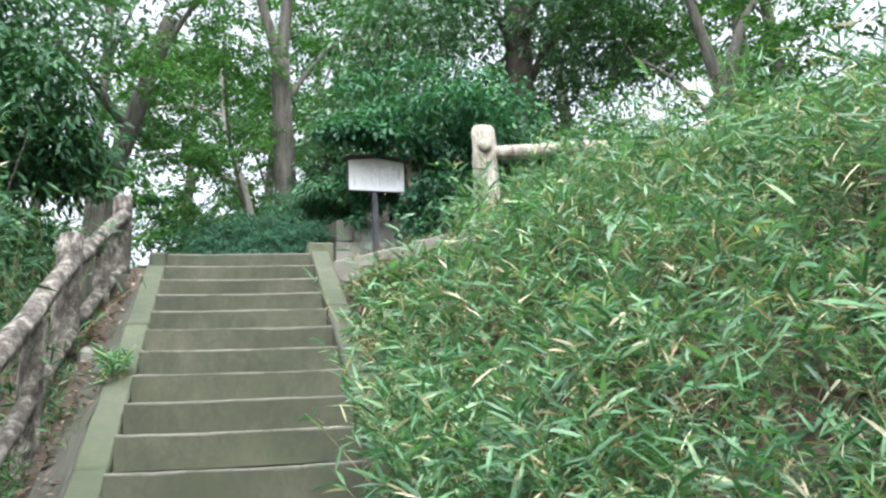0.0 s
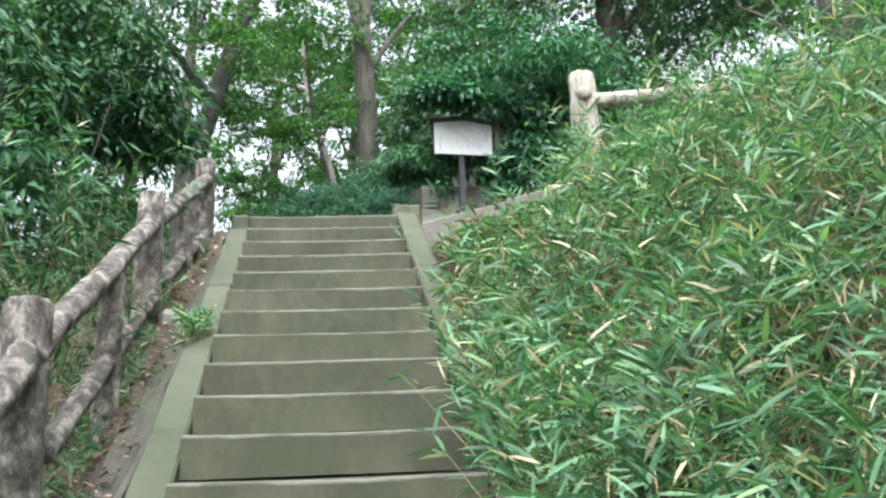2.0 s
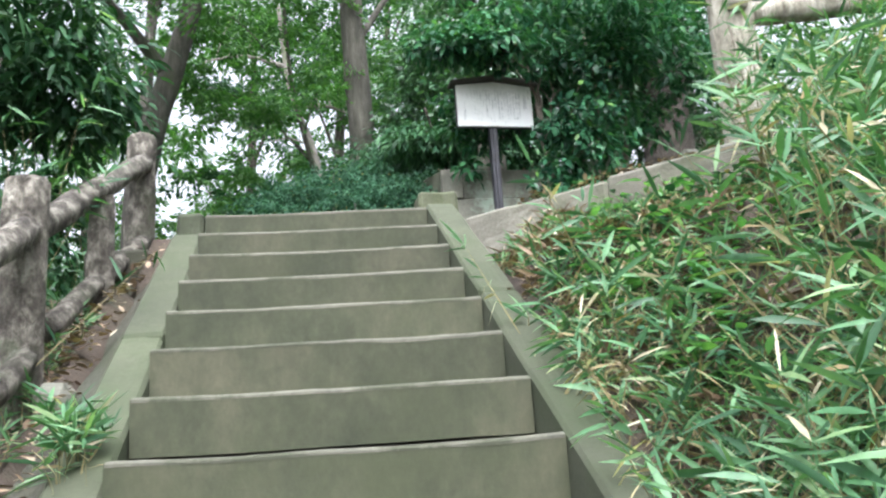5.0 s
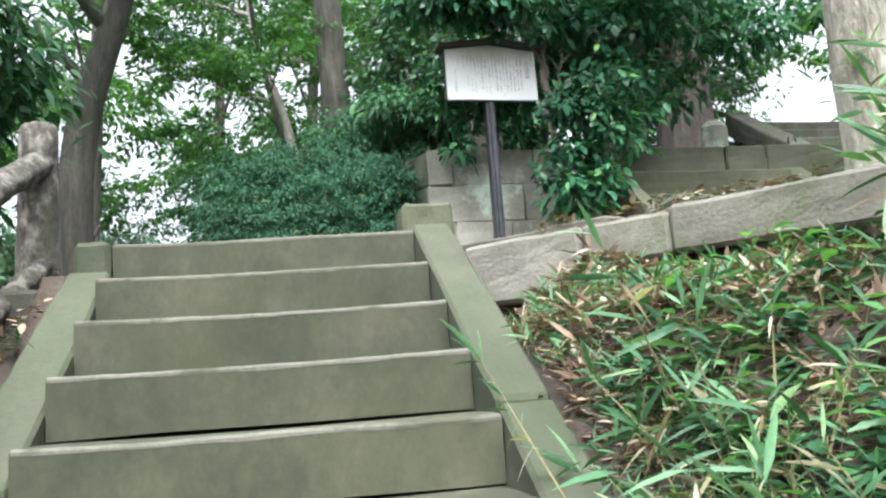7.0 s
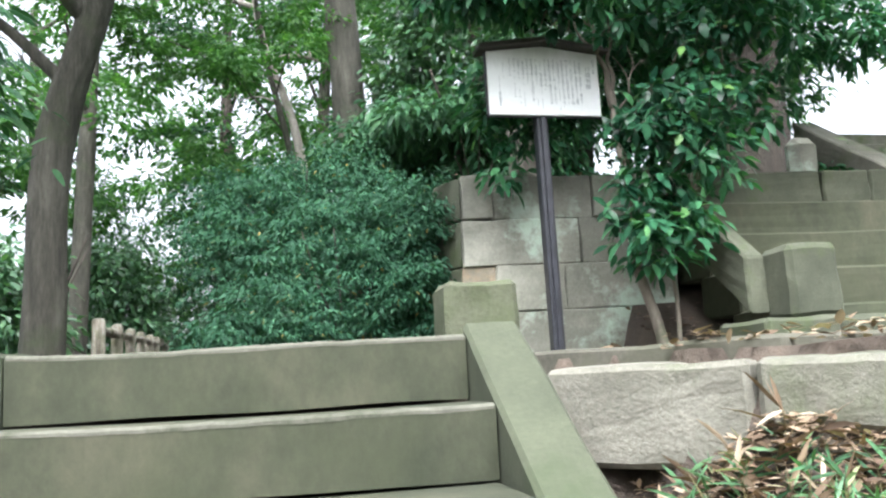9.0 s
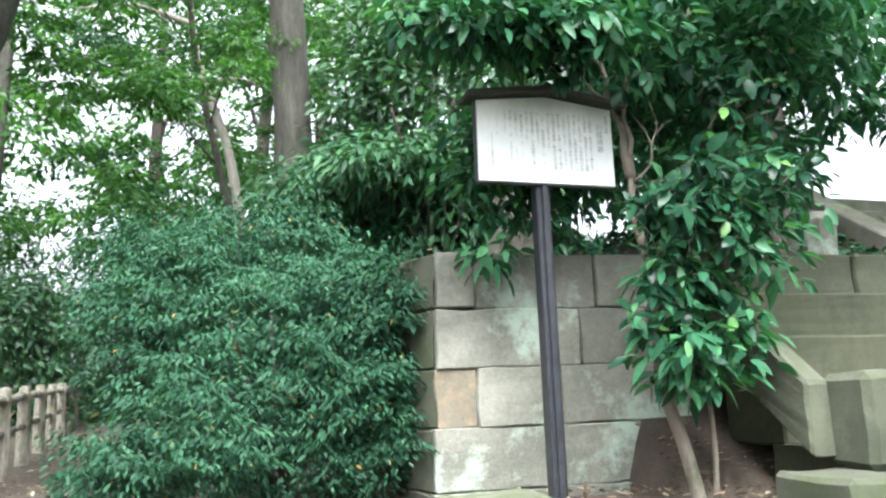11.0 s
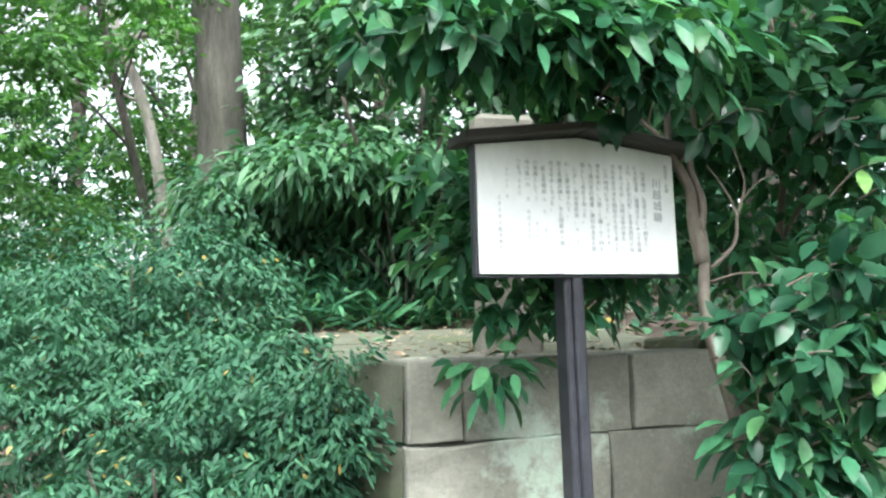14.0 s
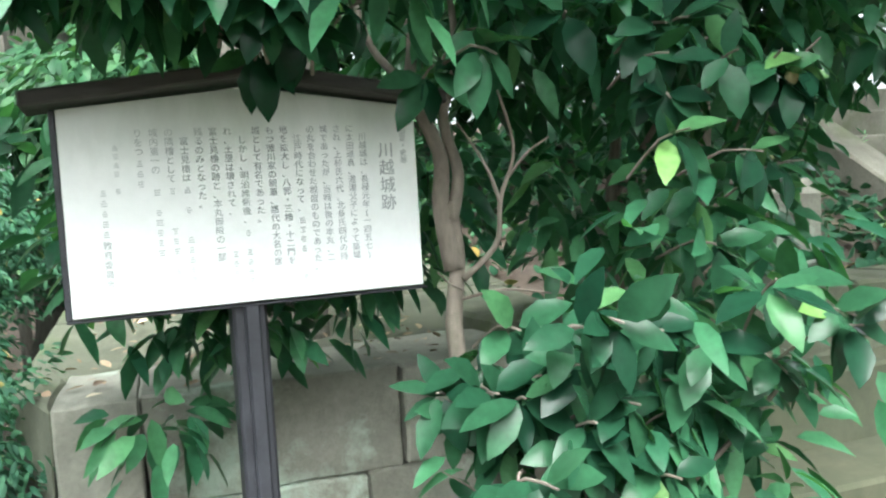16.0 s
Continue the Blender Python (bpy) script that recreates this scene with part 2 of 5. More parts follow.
def empty(name, label, category, group="", kind="", at=(0, 0, 0)):
    ob = new(name)
    ob.location = at
    ob.empty_display_size = 0.1
    return tagged(ob, label, category, group, kind)


def stone_bm(corners, bevel=0.012, rough=0.006, cuts=2, seed=0):
    """A dressed stone from eight corners (four below, four above, both counter-clockwise), with worn edges and an uneven face."""
    rnd = random.Random(seed)
    bm = bmesh.new()
    v = [bm.verts.new(c) for c in corners]
    for f in ((3, 2, 1, 0), (4, 5, 6, 7), (0, 1, 5, 4), (1, 2, 6, 5), (2, 3, 7, 6), (3, 0, 4, 7)):
        bm.faces.new([v[i] for i in f])
    if bevel:
        bmesh.ops.bevel(bm, geom=bm.edges[:], offset=bevel, segments=1, affect="EDGES", clamp_overlap=True)
    if cuts:
        long_edges = [e for e in bm.edges if e.calc_length() > bevel * 3]
        bmesh.ops.subdivide_edges(bm, edges=long_edges, cuts=cuts, use_grid_fill=True)
    off = Vector((rnd.random() * 50, rnd.random() * 50, rnd.random() * 50))
    for q in bm.verts:
        q.co += noise.noise_vector(q.co * 6 + off) * rough + noise.noise_vector(q.co * 22 + off) * rough * 0.4
    return bm


def box_corners(x0, x1, y0, y1, z0, z1):
    return [(x0, y0, z0), (x1, y0, z0), (x1, y1, z0), (x0, y1, z0), (x0, y0, z1), (x1, y0, z1), (x1, y1, z1), (x0, y1, z1)]


def tube_bm(points, radii, sides=12, bumpy=0.0, groove=0, seed=0, cap=True):
    """A tapered, uneven tube along points (a limb, a log, a post)."""
    pts = [Vector(p) for p in points]
    bm = bmesh.new()
    rings = []
    side = Vector((1, 0, 0))
    for i, p in enumerate(pts):
        d = (pts[min(i + 1, len(pts) - 1)] - pts[max(i - 1, 0)]).normalized()
        if abs(d.dot(side)) > 0.9:
            side = Vector((0, 1, 0))
        a = (side - d * side.dot(d)).normalized()
        side = a
        b = d.cross(a)
        ring = []
        for k in range(sides):
            th = 2 * math.pi * k / sides
            r = radii[i]
            if bumpy:
                r *= 1 + bumpy * noise.noise(Vector((math.cos(th) * 2 + seed, math.sin(th) * 2, p.length * 3)))
            if groove:
                r *= 1 - 0.075 * (math.sin(th * groove + 1.5 * noise.noise(Vector((k, p.length * 4, seed)))) > 0.3)
            ring.append(bm.verts.new(p + (a * math.cos(th) + b * math.sin(th)) * r))
        rings.append(ring)
    for r0, r1 in zip(rings, rings[1:]):
        for k in range(sides):
            bm.faces.new((r0[k], r0[(k + 1) % sides], r1[(k + 1) % sides], r1[k]))
    if cap:
        bm.faces.new(rings[-1])
        bm.faces.new(rings[0][::-1])
    return bm


def smooth_path(points, n):
    """n points on a smooth curve through the points given."""
    p = np.array(points, float)
    s = np.linspace(0, len(p) - 1, n)
    out = []
    for u in s:
        i = min(int(u), len(p) - 2)
        f = u - i
        p0, p1, p2, p3 = p[max(i - 1, 0)], p[i], p[i + 1], p[min(i + 2, len(p) - 1)]
        out.append(0.5 * (2 * p1 + (p2 - p0) * f + (2 * p0 - 5 * p1 + 4 * p2 - p3) * f * f + (3 * p1 - p0 - 3 * p2 + p3) * f ** 3))
    return out


# leaf outlines: across, along, fold
BLADE = (np.array([(0, 0, 0), (-0.5, 0.3, 0.12), (0, 0.3, 0), (0.5, 0.3, 0.12), (-0.38, 0.65, 0.1), (0, 0.65, 0), (0.38, 0.65, 0.1), (0, 1, 0)]),
         [(0, 2, 1), (0, 3, 2), (1, 2, 5, 4), (2, 3, 6, 5), (4, 5, 7), (5, 6, 7)])
OVAL = (np.array([(0, 0, 0), (-0.36, 0.2, 0.09), (0, 0.22, 0), (0.36, 0.2, 0.09), (-0.5, 0.5, 0.14), (0, 0.5, 0), (0.5, 0.5, 0.14), (-0.3, 0.8, 0.07), (0, 0.8, 0), (0.3, 0.8, 0.07), (0, 1, -0.03)]),
        [(0, 2, 1), (0, 3, 2), (1, 2, 5, 4), (2, 3, 6, 5), (4, 5, 8, 7), (5, 6, 9, 8), (7, 8, 10), (8, 9, 10)])
FOLDED = (np.array([(0, 0, 0), (-0.5, 0.45, 0.15), (0.5, 0.45, 0.15), (0, 1, 0)]), [(0, 3, 1), (0, 2, 3)])


def unit(v):
    return v / np.maximum(np.linalg.norm(v, axis=-1, keepdims=True), 1e-9)


def leaves(name, base, along, length, width, outline, material, parent, rng, droop=0.0, facing=0.6, kind="", label="", open_side=0.0):
    """One mesh of many leaves: each starts at base and runs along, its upper face turned mostly upwards."""
    n = len(base)
    d = unit(along)
    up = unit(np.array([(0.0, -open_side, 1.0)])) * np.ones((n, 1)) * facing + rng.normal(0, 1, (n, 3)) * (1 - facing) * 0.8
    a = unit(np.cross(d, up))
    nrm = np.cross(a, d)
    tv, tf = outline
    L = np.broadcast_to(length, (n,))[:, None, None]
    W = np.broadcast_to(width, (n,))[:, None, None]
    v = base[:, None, :] + tv[None, :, 0:1] * W * a[:, None, :] + tv[None, :, 1:2] * L * d[:, None, :] + tv[None, :, 2:3] * W * nrm[:, None, :]
    v[:, :, 2] -= droop * L[:, :, 0] * tv[None, :, 1] ** 2
    k = len(tv)
    flat = np.concatenate([np.array(f) for f in tf])
    sizes = np.array([len(f) for f in tf])
    idx = (flat[None, :] + np.arange(n)[:, None] * k).ravel()
    me = bpy.data.meshes.new(name)
    me.vertices.add(n * k)
    me.vertices.foreach_set("co", v.reshape(-1).astype(np.float32))
    me.loops.add(len(idx))
    me.loops.foreach_set("vertex_index", idx.astype(np.int32))
    tot = np.tile(sizes, n)
    me.polygons.add(len(tot))
    me.polygons.foreach_set("loop_start", np.concatenate([[0], np.cumsum(tot)[:-1]]).astype(np.int32))
    me.polygons.foreach_set("loop_total", tot.astype(np.int32))
    me.update(calc_edges=True)
    me.validate()
    me.materials.append(material)
    ob = new(name, me)
    if parent:
        ob.parent = parent
    return tagged(ob, label, kind=kind)


def ball(rng, n):
    return unit(rng.normal(0, 1, (n, 3))) * (rng.random((n, 1)) ** (1 / 3))


def clumps(rng, blobs, spread, per):
    """Leaf starts and directions, gathered in uneven clumps inside ellipsoids (x, y, z, rx, ry, rz, clumps)."""
    pos, way = [], []
    for x, y, z, rx, ry, rz, count in blobs:
        u = ball(rng, count)
        u *= (0.55 + 0.45 * rng.random((count, 1)))
        u = u / np.maximum(np.linalg.norm(u, axis=1, keepdims=True), 0.2) * np.maximum(np.linalg.norm(u, axis=1, keepdims=True), 0.2) ** 0.6
        c = u * (rx, ry, rz) + (x, y, z)
        m = rng.integers(max(1, per // 2), per * 3 // 2 + 1, count)
        cc = np.repeat(c, m, 0)
        g = rng.normal(0, 1, (len(cc), 3)) * (1, 1, 0.55)
        pos.append(cc + g * spread * 0.5)
        way.append(unit(g + rng.normal(0, 0.4, g.shape)) + (0, 0, -0.35))
    return np.concatenate(pos), np.concatenate(way)


# ---- ground ----
RISER, TREAD, TOP_Y, TOP_Z, TERRACE, FOOT = 0.1815, 0.30, 6.28, 3.06, 2.97, -0.30
KERB_DIR = Vector((0.66, -0.75)).normalized()
KERB_FROM = Vector((0.84, 6.16))


def stair_line(y):
    return max(FOOT, min(TERRACE, TOP_Z - RISER / TREAD * (TOP_Y + 0.06 - y)))


def step01(a, b, v):
    u = max(0.0, min(1.0, (v - a) / (b - a)))
    return u * u * (3 - 2 * u)


def ground_z(x, y):
    """Height of the ground: the stair slope, the grassy bank beside it, the terrace, and the mound behind the wall."""
    s = stair_line(y)
    if x > 0.8:
        before = (x - KERB_FROM.x) * KERB_DIR.y * 1.0 + (y - KERB_FROM.y) * -KERB_DIR.x
        d = before
        z = min(TERRACE, s + 0.02 + 0.85 * (x - 0.86))
        if d > -0.1 and y < 6.3:
            z = min(z, 2.70 - 0.30 * max(0.0, d)) - 0.13 * math.exp(-((x - 0.95) / 0.2) ** 2 - ((y - 5.75) / 0.35) ** 2) + 0.13 * math.exp(-((x - 1.17) ** 2 + (y - 5.60) ** 2) / 0.04)
    elif x < -0.9:
        fall = -0.9 - x
        reach = 0.7 + 0.16 * max(0.0, y - 7)
        z = s - (0.14 + 0.18 * step01(7.2, 6.5, y)) - (0.22 * step01(0.0, 0.2, fall) + 0.42 * max(0.0, fall - 0.3)) * step01(7.6, 6.6, y) - 0.42 * max(0.0, fall - reach) * step01(6.6, 7.6, y)
        z = max(z, FOOT - 0.6)
    else:
        z = s - 0.42 if y > 0.9 else s - 0.02
        if y > 6.4:
            z = TERRACE - 0.02
    if x < 1.2 and y > 12:
        z += 0.04 * (min(y, 22) - 12)
    if x > 1.22 and y > 9.3:
        z = max(z, 3.98 if y < 10.82 else 4.2 + 0.34 * min(3.2, y - 10.82))
    if x > 2.2 and y > 8.0:
        z = max(z, TERRACE + (0.5 + min(0.4, 0.2 * max(0, x - 2.6))) * step01(8.0, 9.2, y) + min(1.1, 0.42 * max(0.0, y - 9.0)) * step01(8.8, 9.8, y))
    if y > 22:
        z -= 0.25 * (y - 22)
    z += 0.03 * noise.noise(Vector((x * 1.7, y * 1.7, 0))) + 0.012 * noise.noise(Vector((x * 7, y * 7, 3)))
    return max(z, -6.0)


def axis(marks):
    out = []
    for a, b, st in marks:
        out += list(np.arange(a, b, st))
    return out + [marks[-1][1]]


gx = axis([(-400, -60, 85), (-60, -12, 6), (-12, -3, 0.9), (-3, 6, 0.11), (6, 12, 0.8), (12, 60, 6), (60, 400, 85)])
gy = axis([(-400, -60, 85), (-60, -6, 6), (-6, -1, 0.4), (-1, 11, 0.11), (11, 24, 0.8), (24, 60, 6), (60, 400, 85)])
gv = [(x, y, ground_z(x, y)) for y in gy for x in gx]
gf = []
for j in range(len(gy) - 1):
    for i in range(len(gx) - 1):
        a = j * len(gx) + i
        gf.append((a, a + 1, a + 1 + len(gx), a + len(gx)))
tagged(mesh_object("ground", gv, gf, SOIL, None, "brown bare soil of a wooded hill slope", True), category="ground", kind="structure")

# ---- stairs ----
X0, X1, SKEW = -0.515, 0.695, 0.10
stairs = empty("stairs", "flight of weathered concrete steps greened by algae", "stairs", kind="structure")


def nose_y(x, k):
    return TOP_Y - TREAD * k + SKEW * (X1 - x) / (X1 - X0)


def step_bm(k):
    """One step: a thick slab with a worn, slightly wavy nosing and a chipped upper edge."""
    bm = bmesh.new()
    n = 26
    top = TOP_Z - RISER * k
    rows = []
    for i in range(n + 1):
        x = X0 + (X1 - X0) * i / n
        y = nose_y(x, k)
        w = 0.006 * noise.noise(Vector((x * 2.3, k * 3.1, 0))) + 0.0025 * noise.noise(Vector((x * 15, k * 3.1, 5)))
        sag = -0.006 * math.sin(math.pi * i / n)
        bot = top - RISER + 0.004 + 0.004 * noise.noise(Vector((x * 3, k * 1.7, 9)))
        prof = [(y + 0.006 + w, bot), (y + w, top - 0.014), (y + 0.003 + w, top - 0.005 + sag + w), (y + 0.014 + w, top + sag + w),
                (y + 0.10, top + sag), (y + TREAD + 0.05, top + sag - 0.004), (y + TREAD + 0.05, bot)]
        rows.append([bm.verts.new((x, py, pz)) for py, pz in prof])
    for a, b in zip(rows, rows[1:]):
        for j in range(len(a)):
            q = (j + 1) % len(a)
            bm.faces.new((a[j], b[j], b[q], a[q]))
    bm.faces.new(rows[0])
    bm.faces.new(rows[-1][::-1])
    return bm


def nosing_bm(k):
    """The pale worn edge of one step, a thin uneven skin over its nosing."""
    bm = bmesh.new()
    n = 40
    top = TOP_Z - RISER * k
    rows = []
    for i in range(n + 1):
        x = X0 + 0.004 + (X1 - X0 - 0.008) * i / n
        y = nose_y(x, k)
        w = 0.006 * noise.noise(Vector((x * 2.3, k * 3.1, 0))) + 0.0025 * noise.noise(Vector((x * 15, k * 3.1, 5)))
        sag = -0.006 * math.sin(math.pi * (x - X0) / (X1 - X0))
        low = 0.005 + 0.005 * noise.noise(Vector((x * 5, k * 2.7, 3)))
        rows.append([bm.verts.new((x, y + py + w, top + pz + sag + w)) for py, pz in ((-0.0012, -low - 0.008), (-0.001, -0.005), (0.004, 0.0008), (0.012, 0.0022), (0.014 + 1.2 * low, 0.0015))])
    for p0, p1 in zip(rows, rows[1:]):
        for j in range(4):
            bm.faces.new((p0[j], p1[j], p1[j + 1], p0[j + 1]))
    return bm


for k in range(19):
    st = part("step", step_bm(k), STEP, stairs)
    part("nosing", nosing_bm(k), NOSING, st, "paler worn step edge")


def stringer(x0, x1, y0, y1, rise, seed):
    """One length of the sloping kerb beside the steps."""
    def z(y):
        return TOP_Z - RISER / TREAD * (TOP_Y + 0.05 - y) + rise
    c = [(x0, y0, z(y0) - 0.42), (x1, y0, z(y0) - 0.42), (x1, y1, z(y1) - 0.42), (x0, y1, z(y1) - 0.42),
         (x0, y0, z(y0)), (x1, y0, z(y0)), (x1, y1, z(y1)), (x0, y1, z(y1))]
    part("stringer", stone_bm(c, 0.012, 0.006, 4, seed), STRINGER, stairs, "mossy sloping concrete edge beam")


for i, (a, b) in enumerate(((5.14, 6.34), (3.82, 5.125), (2.45, 3.805), (0.8, 2.435))):
    stringer(X1 + 0.004, X1 + 0.165, a, b, 0.03, i)
for i, (a, b) in enumerate(((5.2, 6.36), (3.6, 5.185), (2.1, 3.585), (0.8, 2.085))):
    stringer(X0 - 0.165, X0 - 0.004, a, b, -0.125, 10 + i)

apron = empty("drain_apron", "sloping grey mortar strip beside the stair edge", "mortar strip", kind="structure")
for i, (a, b) in enumerate(((4.0, 6.5), (1.2, 3.99))):
    za, zb = stair_line(a) - 0.14, stair_line(b) - 0.14
    c = [(-0.88, a, za - 0.3), (-0.684, a, za - 0.3), (-0.684, b, zb - 0.3), (-0.88, b, zb - 0.3), (-0.86, a, za - 0.13), (-0.684, a, za + 0.01), (-0.684, b, zb + 0.01), (-0.86, b, zb - 0.13)]
    part("strip", stone_bm(c, 0.02, 0.035, 9, 30 + i), MORTAR, apron)

# ---- terrace, kerb and blocks at the head of the stairs ----
terrace = empty("terrace", "dusty paved landing above the steps", "landing", kind="structure")
LAND = [((0.70, 6.62), (0.86, 6.42), (2.55, 7.1), (1.2, 8.35)), ((0.88, 6.38), (1.36, 5.82), (3.1, 6.55), (2.57, 7.08)), ((-0.5, 6.68), (0.66, 6.60), (0.66, 7.6), (-0.5, 7.25))]
for i, q in enumerate(LAND):
    c = [(x, y, 2.7) for x, y in q] + [(x, y, 3.0) for x, y in q]
    part("paving_slab", stone_bm(c, 0.01, 0.008, 5, 40 + i), PAVE, terrace)


def along_kerb(s, off, z):
    n = Vector((KERB_DIR.y, -KERB_DIR.x))
    p = KERB_FROM + KERB_DIR * s + n * off
    return (p.x, p.y, z)


kerb = empty("kerb", "pale stone kerb along the edge of the landing", "kerb", kind="structure")
for i, (a, b, low, high, wide) in enumerate(((0.04, 0.56, 2.70, 2.945, 0.26), (0.57, 0.90, 2.79, 2.945, 0.24), (0.905, 1.75, 2.79, 2.955, 0.24))):
    c = [along_kerb(a, 0, low), along_kerb(b, 0, low), along_kerb(b, -wide, low), along_kerb(a, -wide, low),
         along_kerb(a, 0.0, high), along_kerb(b, 0.0, high), along_kerb(b, -wide, high), along_kerb(a, -wide, high)]
    part("kerb_stone", stone_bm(c, 0.014, 0.009, 6, 50 + i), KERBSTONE, kerb)

block = part("stone_block", stone_bm(box_corners(0.70, 0.935, 6.55, 6.84, 2.93, 3.24), 0.018, 0.012, 4, 61), GREEN_STONE)
tagged(block, "squat stone block topped with green moss", "stone block")
block = part("stone_block", stone_bm(box_corners(-0.665, -0.52, 6.375, 6.74, 2.72, 3.075), 0.02, 0.010, 4, 62), STRINGER)
tagged(block, "low mossy stone at the head of the steps", "stone block")
block = part("concrete_footing", stone_bm(box_corners(-1.16, -0.82, 6.5, 7.25, 2.62, 2.91), 0.02, 0.012, 4, 63), MORTAR)
tagged(block, "grey concrete footing under a fence post", "footing")

# ---- retaining wall of dressed stone ----
wall = empty("wall_north", "old retaining wall of lichen-stained tuff blocks", "stone wall", kind="structure")
COURSES = ((2.80, 3.01, (1.20, 1.62, 2.05, 2.55)), (3.015, 3.30, (1.21, 1.78, 2.55)), (3.305, 3.58, (1.23, 1.43, 1.86, 2.6)),
           (3.585, 3.865, (1.235, 1.98, 2.6)), (3.87, 4.14, (1.245, 1.435, 2.08, 2.7)))
seed = 70
for z0, z1, xs in COURSES:
    for a, b in zip(xs, xs[1:]):
        seed += 1
        out = random.Random(seed).uniform(-0.012, 0.012)
        y = 8.75 + out - (0.03 if z1 < 3.1 else 0)
        part("wall_stone", stone_bm(box_corners(a + 0.001, b - 0.002, y, 9.15, z0, z1 + 0.002), 0.006, 0.010, 4, seed), WARM_STONE if (a, z0) == (1.23, 3.305) else STONE, wall)
    seed += 1
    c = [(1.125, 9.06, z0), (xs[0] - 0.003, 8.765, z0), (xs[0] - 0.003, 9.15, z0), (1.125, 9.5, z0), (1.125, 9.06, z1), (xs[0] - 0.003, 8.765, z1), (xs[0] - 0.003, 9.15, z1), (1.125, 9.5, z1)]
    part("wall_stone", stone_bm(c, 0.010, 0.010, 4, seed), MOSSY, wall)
for i, (a, b, y0, y1, z0, z1) in enumerate(((1.13, 1.80, 9.155, 9.93, 4.135, 4.19), (1.81, 2.9, 9.155, 9.93, 4.13, 4.185), (1.14, 2.25, 9.94, 10.92, 4.195, 4.265), (2.26, 2.95, 9.94, 10.92, 4.19, 4.265))):
    c = [(a, y0, 3.85), (b, y0, 3.85), (b, y1, 3.85), (a, y1, 3.85), (a, y0, z0), (b, y0, z0), (b, y1, z1), (a, y1, z1)]
    part("cap_slab", stone_bm(c, 0.012, 0.012, 4, 120 + i), MOSSY, wall)
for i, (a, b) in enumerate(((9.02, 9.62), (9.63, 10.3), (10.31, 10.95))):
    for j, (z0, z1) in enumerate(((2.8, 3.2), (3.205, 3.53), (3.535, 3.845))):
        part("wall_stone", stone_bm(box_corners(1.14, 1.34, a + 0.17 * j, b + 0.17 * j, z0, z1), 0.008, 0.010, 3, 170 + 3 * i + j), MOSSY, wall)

# ---- second flight beside the wall ----
flight = empty("upper_stairs", "short flight of mossy stone steps beside the wall", "stairs", kind="structure")
for i, (y, z) in enumerate(((7.86, 3.20), (8.17, 3.44), (8.45, 3.69), (8.73, 3.94))):
    part("step", stone_bm(box_corners(2.66, 4.28, y, y + 0.42, z - 0.26, z), 0.012, 0.008, 5, 130 + i), STEP, flight)
for i, (a, b) in enumerate(((2.45, 3.80), (3.815, 4.17), (4.18, 5.3))):
    part("coping", stone_bm(box_corners(a, b, 8.89, 9.25, 3.92, 4.19), 0.014, 0.014, 5, 135 + i), MOSSY, flight)


def ramp_stone(x0, x1, y0, z0, y1, z1, thick, s):
    c = [(x0, y0, z0 - thick), (x1, y0, z0 - thick), (x1, y1, z1 - thick), (x0, y1, z1 - thick), (x0, y0, z0), (x1, y0, z0), (x1, y1, z1), (x0, y1, z1)]
    return stone_bm(c, 0.014, 0.010, 5, s)


part("side_stone", ramp_stone(2.49, 2.61, 7.80, 3.46, 8.88, 4.25, 0.30, 140), MOSSY, flight, "tilted mossy edge stone")
part("side_stone", ramp_stone(4.29, 4.5, 7.78, 3.18, 8.95, 4.03, 0.30, 141), MOSSY, flight, "tilted mossy edge stone")
bollard = part("stone_block", stone_bm(box_corners(2.60, 2.89, 7.60, 7.855, 3.12, 3.49), 0.03, 0.01, 4, 142), MOSSY)
tagged(bollard, "upright grey stone block at the foot of steps", "stone block")
for i, (a, b) in enumerate(((2.33, 2.72), (2.73, 3.5), (3.51, 4.5))):
    s = part("base_stone", stone_bm(box_corners(a, b, 7.42, 7.85, 2.82, 3.12), 0.02, 0.012, 4, 143 + i), MOSSY, flight)

# ---- upper slope stones ----
tablet = part("stone_tablet", stone_bm(box_corners(3.90, 4.14, 9.30, 9.46, 4.15, 4.56), 0.06, 0.012, 4, 150), STONE)
tagged(tablet, "small rounded grey stone marker", "stone marker")
tablet = part("stone_tablet", stone_bm(box_corners(2.80, 3.13, 9.0, 9.12, 4.16, 4.52), 0.03, 0.012, 4, 151), STONE)
tagged(tablet, "pale upright stone slab half hidden by leaves", "stone slab")
tablet = part("stone_tablet", stone_bm(box_corners(1.74, 2.02, 9.3, 9.43, 4.10, 5.17), 0.03, 0.010, 4, 152), KERBSTONE)
tagged(tablet, "pale stone monument standing on the wall behind the sign", "stone slab")
third = empty("top_stairs", "stone stair edge climbing the mound", "stairs", kind="structure")
part("edge_beam", ramp_stone(5.40, 5.66, 9.75, 4.28, 11.4, 5.36, 0.30, 153), KERBSTONE, third)
for i in range(6):
    part("step", stone_bm(box_corners(5.67, 7.2, 9.85 + 0.29 * i, 10.25 + 0.29 * i, 3.7 + 0.19 * i, 4.25 + 0.19 * i), 0.014, 0.008, 3, 154 + i), KERBSTONE, third)


